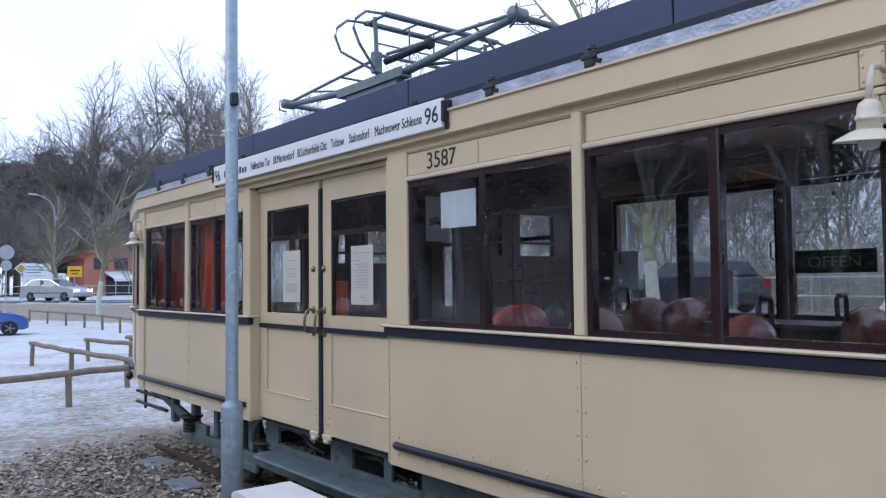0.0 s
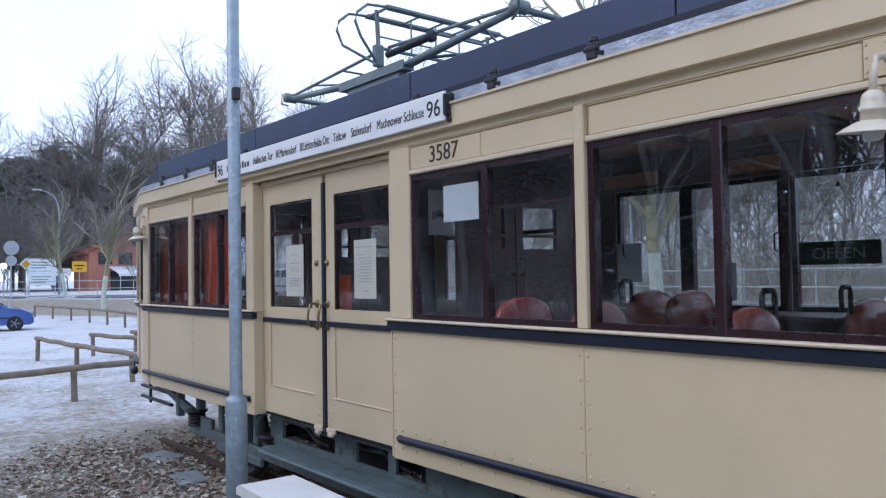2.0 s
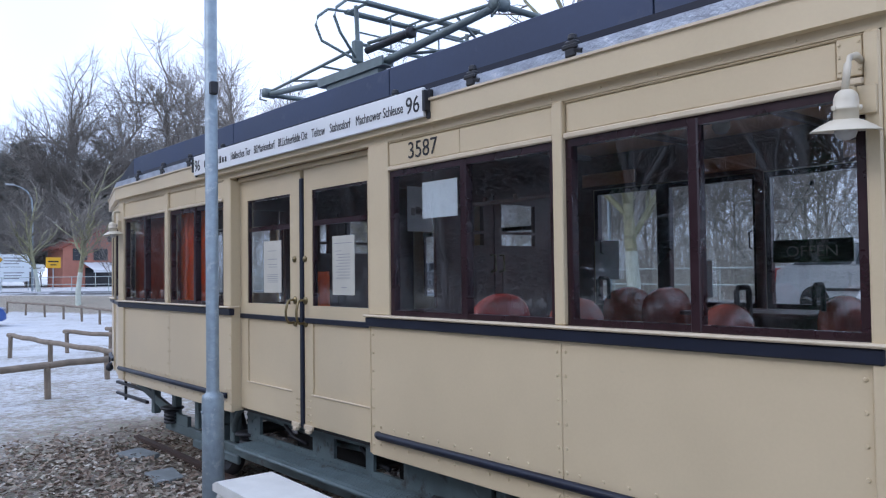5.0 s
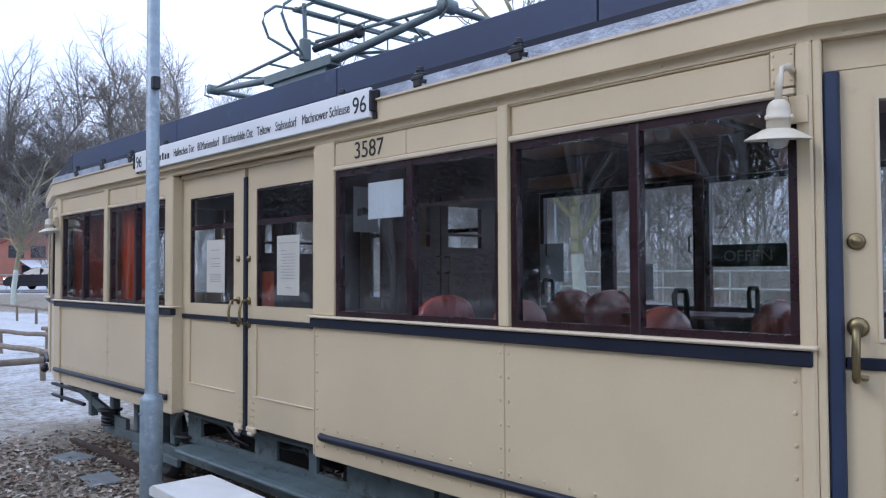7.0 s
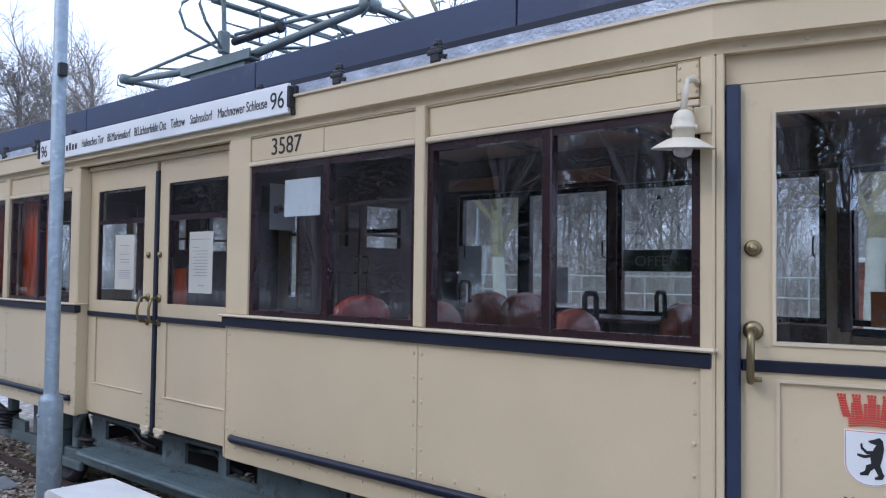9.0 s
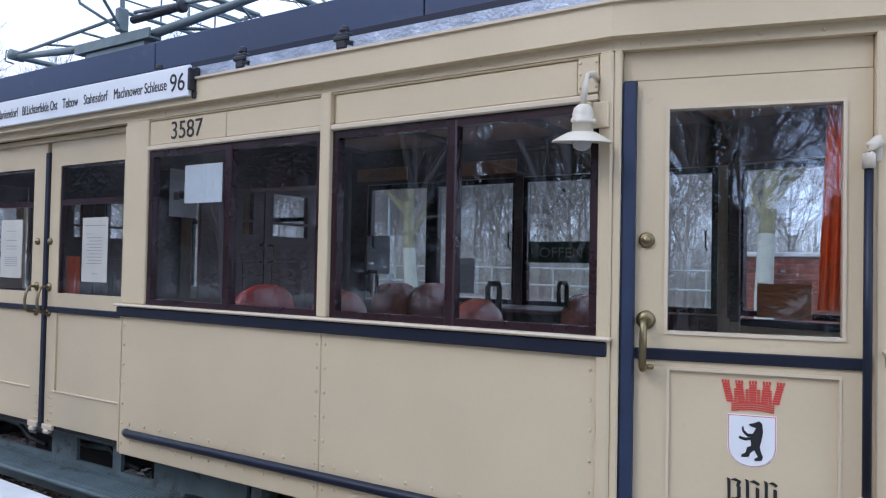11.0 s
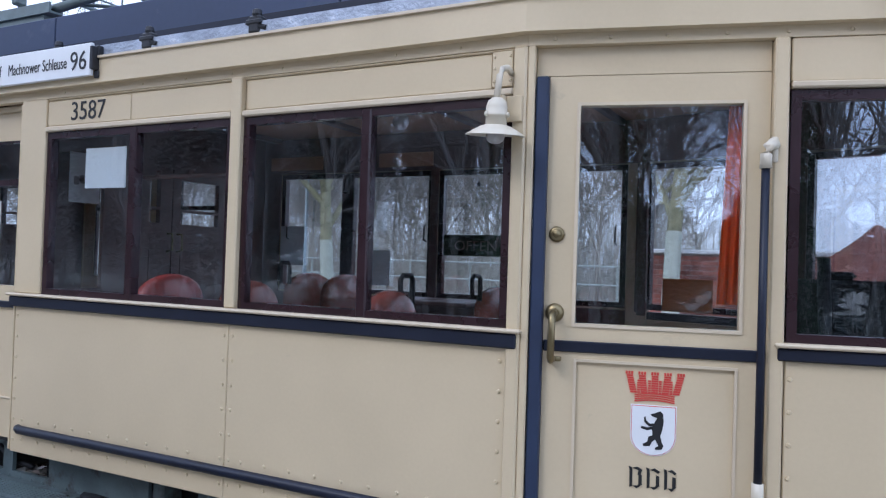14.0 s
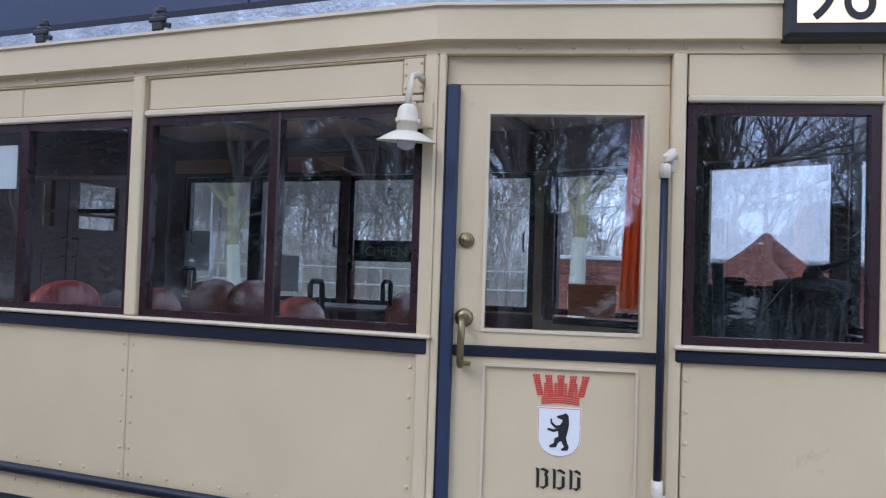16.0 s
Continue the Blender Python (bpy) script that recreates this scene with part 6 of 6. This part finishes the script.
def brick_wall():
    x0, x1, y, z0, z1 = -2.84, 6.0, 9.7, 0.1, 2.19
    b = BM()
    bx(b, (x0 + 0.01, y + 0.012, z0), (x1 - 0.01, y + 0.36, z1))
    w = structure("wall_shed", b, MORTAR, "low red brick shed wall with a snowy coping", "wall")
    b = BM()
    bx(b, (x0 - 0.05, y - 0.05, z1), (x1 + 0.05, y + 0.42, z1 + 0.07), I4, 0.015)
    part("coping", b, AWNING, w, "snow-covered coping")
    bw, bh, j = 0.24, 0.065, 0.0115
    b = BM()
    bx(b, (0, 0, 0), (bw, 0.05, bh), I4, 0.004)
    me = bpy.data.meshes.new("brick")
    b.to_mesh(me)
    b.free()
    me.materials.append(BRICK)
    rest = BM()
    n = 0
    for c in range(int((z1 - z0) / (bh + j))):
        z = z0 + 0.004 + c * (bh + j)
        k = 0
        x = x0 + (0 if c % 2 else -0.12)
        while x < x1 - 0.05:
            a = max(x, x0)
            full = x >= x0 and x + bw <= x1
            if full and z > 1.25 and x < 0.4 and n < 300:
                o = new("brick", me)
                o.parent = w
                o.matrix_basis = pose(x, y + random.uniform(0, 0.004), z, 0, 0, random.uniform(-0.4, 0.4))
                n += 1
            else:
                bx(rest, (a, y, z), (min(x + bw, x1), y + 0.04, z + bh))
            x += bw + j
    tagged(part("brickwork", rest, BRICK, w), kind="stuff")


def brick_variation():
    nt = BRICK.node_tree
    info, hs = nt.nodes.new("ShaderNodeObjectInfo"), nt.nodes.new("ShaderNodeHueSaturation")
    rg = nt.nodes.new("ShaderNodeMapRange")
    rg.inputs[3].default_value, rg.inputs[4].default_value = 0.6, 1.45
    nt.links.new(info.outputs["Random"], rg.inputs[0])
    nt.links.new(rg.outputs[0], hs.inputs["Value"])
    bs = nt.nodes["Principled BSDF"]
    old = bs.inputs["Base Color"].links[0].from_socket
    nt.links.new(old, hs.inputs["Color"])
    nt.links.new(hs.outputs[0], bs.inputs["Base Color"])


def tarp_heap():
    b = BM()
    rings = []
    n = 120
    for f, r, z in ((0, 0.02, 2.50), (0.1, 0.05, 2.48), (0.3, 0.12, 2.38), (0.5, 0.22, 2.25), (0.75, 0.36, 2.10), (1.0, 0.58, 1.98), (1.1, 0.84, 1.88), (1.2, 0.9, 0.9), (1.3, 0.92, 0.0)):
        ring_ = []
        for k in range(n):
            a = 2 * math.pi * k / n
            w = 1 + 0.30 * min(1, 2 * f) * math.sin(7 * a + 0.9 * math.sin(2 * a)) + 0.12 * f * math.sin(17 * a + 2 * f)
            ring_.append(b.verts.new((r * w * math.cos(a), r * w * math.sin(a), z + 0.05 * f * math.sin(9 * a + 1))))
        rings.append(ring_)
    for p, q in zip(rings, rings[1:]):
        for k in range(n):
            b.faces.new((p[k], p[(k + 1) % n], q[(k + 1) % n], q[k]))
    b.faces.new(rings[0])
    b.faces.new(rings[-1])
    o = tagged(part("tarpaulin", b, TARP, smooth=True), "red-brown tarpaulin draped over a tall pointed heap", "tarpaulin")
    o.matrix_basis = pose(0.36, 7.1, 0)


# ---------------- cars ----------------
TYRE = mat("tyre_rubber", (0.02, 0.02, 0.021), 0.8, var=0.2, bump=0.2)
RIM = mat("alloy_rim", (0.22, 0.225, 0.235), 0.4, metal=0.2, var=0.1, bump=0)
CARGLASS = mat("car_glass", (0.03, 0.036, 0.042), 0.06, var=0.1, bump=0)
HEADLIGHT = glow_mat("lit_headlamp", (1.0, 0.95, 0.85), 4.0)
TAIL = mat("tail_lamp_red", (0.4, 0.02, 0.02), 0.25, var=0.05, bump=0)


def car(name, label, paint, L=4.2, Wd=1.74, H=1.46, lights=True):
    """A hatchback facing +x, its base at the origin."""
    r = root(name, label, "car")
    k = L / 4.2
    hz = H / 1.46
    prof = [(-2.08, 0.30), (-2.1, 0.55), (-2.05, 0.92), (-1.86, 1.02), (-1.52, 1.40), (-1.2, 1.455), (-0.3, 1.46), (0.15, 1.40), (0.95, 0.98), (1.6, 0.88), (1.95, 0.74), (2.08, 0.55), (2.08, 0.32), (1.9, 0.24), (-1.95, 0.24)]
    prof = [(x * k, z * hz) for x, z in prof]
    def hw(z):
        zz = z / hz
        return Wd / 2 * (1.0 if zz < 0.95 else 1.0 - 0.32 * (zz - 0.95) / 0.5)
    b = BM()
    cols = []
    for s in (-1, -0.82, 0, 0.82, 1):
        col = []
        for x, z in prof:
            q = 0.93 if abs(s) == 1 else 1.0
            zz = z if abs(s) < 1 else 0.62 * hz + (z - 0.62 * hz) * 0.95
            col.append(b.verts.new((x * (0.985 if abs(s) == 1 else 1.0), s * hw(z), zz)))
        cols.append(col)
    n = len(prof)
    for p, q in zip(cols, cols[1:]):
        for i in range(n):
            j = (i + 1) % n
            b.faces.new((p[i], p[j], q[j], q[i]))
    b.faces.new(cols[0])
    b.faces.new(cols[-1][::-1])
    part("body", b, paint, r, smooth=False)
    for s in (-1, 1):
        b = BM()
        o = [(-1.72, 1.0), (-1.42, 1.34), (-1.15, 1.38), (-0.35, 1.385), (0.1, 1.33), (0.72, 1.0)]
        o = [(x * k, z * hz) for x, z in o]
        vs = [b.verts.new((x, s * (hw(z) + 0.004), z)) for x, z in o] 
        b.faces.new(vs)
        ws = [b.verts.new((x, s * (hw(z) - 0.02), z)) for x, z in o]
        b.faces.new(ws[::-1])
        for i in range(len(o)):
            j = (i + 1) % len(o)
            b.faces.new((vs[i], vs[j], ws[j], ws[i]))
        part("side_window", b, CARGLASS, r)
        for x in (-0.55 * k,):
            b = BM()
            bx(b, (x - 0.04, s * Wd / 2 * 0.93, 0.98 * hz), (x + 0.04, s * (hw(1.0 * hz) + 0.008), 1.02 * hz))
            bx(b, (x - 0.035, s * (hw(1.38 * hz) - 0.03), 1.0 * hz), (x + 0.035, s * (hw(1.0 * hz) + 0.006), 1.36 * hz))
            part("pillar", b, paint, r)
        b = BM()
        bx(b, (-1.2 * k, s * (Wd / 2), 0.52 * hz), (1.1 * k, s * (Wd / 2 + 0.012), 0.57 * hz), I4, 0.004)
        part("door_strip", b, TYRE, r)
        b = BM()
        bx(b, (0.62 * k, s * (Wd / 2 - 0.02), 0.98 * hz), (0.74 * k, s * (Wd / 2 + 0.16), 1.1 * hz), I4, 0.03)
        part("mirror", b, paint, r)
        b = BM()
        bx(b, (1.86 * k, s * 0.42, 0.62 * hz), (2.06 * k, s * (Wd / 2 - 0.03), 0.76 * hz), I4, 0.03)
        part("headlight", b, HEADLIGHT if lights else RIM, r)
        b = BM()
        bx(b, (-2.10 * k, s * 0.6, 0.66 * hz), (-2.0 * k, s * (Wd / 2 - 0.02), 0.95 * hz), I4, 0.02)
        part("tail_light", b, TAIL, r)
    b = BM()
    prism(b, [(0.93 * k, 0.995 * hz), (0.19 * k, 1.385 * hz), (0.20 * k, 1.40 * hz), (0.955 * k, 1.0 * hz)], -Wd * 0.36, Wd * 0.36)
    part("windscreen", b, CARGLASS, r)
    b = BM()
    prism(b, [(-1.85 * k, 1.04 * hz), (-1.53 * k, 1.375 * hz), (-1.56 * k, 1.39 * hz), (-1.88 * k, 1.04 * hz)], -Wd * 0.36, Wd * 0.36)
    part("rear_window", b, CARGLASS, r)
    wheels = []
    for x in (-1.28 * k, 1.28 * k):
        for s in (-1, 1):
            b = BM()
            lathe(b, [(0.20, -0.09), (0.29, -0.095), (0.31, -0.06), (0.31, 0.06), (0.29, 0.095), (0.20, 0.09)], 24, pose(0, 0, 0, 90))
            w = part("wheel", b, TYRE, r, "black tyre on a silver rim", True)
            w.matrix_basis = pose(x, s * (Wd / 2 - 0.09), 0.31)
            b = BM()
            lathe(b, [(0.205, 0.075), (0.20, 0.088), (0.05, 0.08), (0.04, 0.10), (0, 0.10)], 20, pose(0, 0, 0, -90 * s))
            for q in range(5):
                bx(b, (0.05, s * 0.088, -0.018), (0.19, s * 0.097, 0.018), pose(0, 0, 0, 0, 72 * q, 0))
            part("rim", b, RIM, w)
            wheels.append(w)
    return r, wheels


build_ground()
track()
leaves()
lamp_pole()
far_poles()
cabinet()
rail_fence()
railing()
guest_house()
road_signs()
tarp_heap()
plant_trees()

SILVER = mat("silver_car_paint", (0.46, 0.48, 0.50), 0.3, metal=0.3, var=0.04, bump=0, coat=0.6)
BLUECAR = mat("blue_car_paint", (0.02, 0.075, 0.30), 0.3, var=0.05, bump=0, coat=0.6)
DARKCAR = mat("dark_car_paint", (0.025, 0.022, 0.03), 0.3, var=0.1, bump=0, coat=0.6)
blue_car, _ = car("parked_car", "small blue parked hatchback on the snowy lot", BLUECAR, 3.6, 1.62, 1.44, False)
blue_car.matrix_basis = pose(-36.3, 2.3, -0.03, 0, 0, 80)
silver_car, silver_wheels = car("silver_car", "silver hatchback driving on the road with lit headlamps", SILVER)
second_car, second_wheels = car("pale_silver_car", "pale silver hatchback driving past with lit headlamps", SILVER)
dark_car, dark_wheels = car("dark_car", "dark car driving away along the road", DARKCAR, 4.4, 1.78, 1.5)
other_car, other_wheels = car("black_car", "black car driving past beyond the tram", DARKCAR, 4.3, 1.76, 1.46)
brick_variation()
brick_wall()


# ---------------- what moves ----------------
def drive(ob, wheels, x_at, t_at, speed, d, t0, t1):
    """A car along its lane: it passes x_at at t_at seconds; its wheels turn while it is near."""
    slope = lambda x: math.atan((road_y(x + 0.2) - road_y(x - 0.2)) / 0.4)

    def place(t):
        x, n = x_at, 60
        for _ in range(n):
            x += speed * (t - t_at) / n * math.cos(slope(x))
        return pose(x, lane(x, d), 1.0, 0, 0, math.degrees(slope(x)) + (0 if speed > 0 else 180))
    walk(ob, [(0.25 * k, place(0.25 * k)) for k in range(65)])
    per = math.degrees(abs(speed) / 0.31)
    n = int((t1 - t0) * 30)
    for w in wheels:
        p = w.matrix_basis.translation.copy()
        rows = [] if t0 <= 0 else [(0.0, pose(*p))]
        rows += [(t0 + k / 30, pose(*p) @ pose(0, 0, 0, 0, (per / 30 * k) % 360, 0)) for k in range(n + 1)]
        if t1 < 16:
            rows.append((16.0, rows[-1][1]))
        walk(w, rows)


def motions():
    drive(silver_car, silver_wheels, -54.6, 0.0, 10.3, 7.2, 0.0, 3.4)
    drive(second_car, second_wheels, -8.6, 13.1, 13.0, 7.2, 11.0, 14.0)
    drive(dark_car, dark_wheels, -56.5, 2.9, -15.8, 10.8, 0.0, 3.8)
    drive(other_car, other_wheels, -35.5, 5.6, -14.2, 10.8, 4.6, 6.6)


motions()
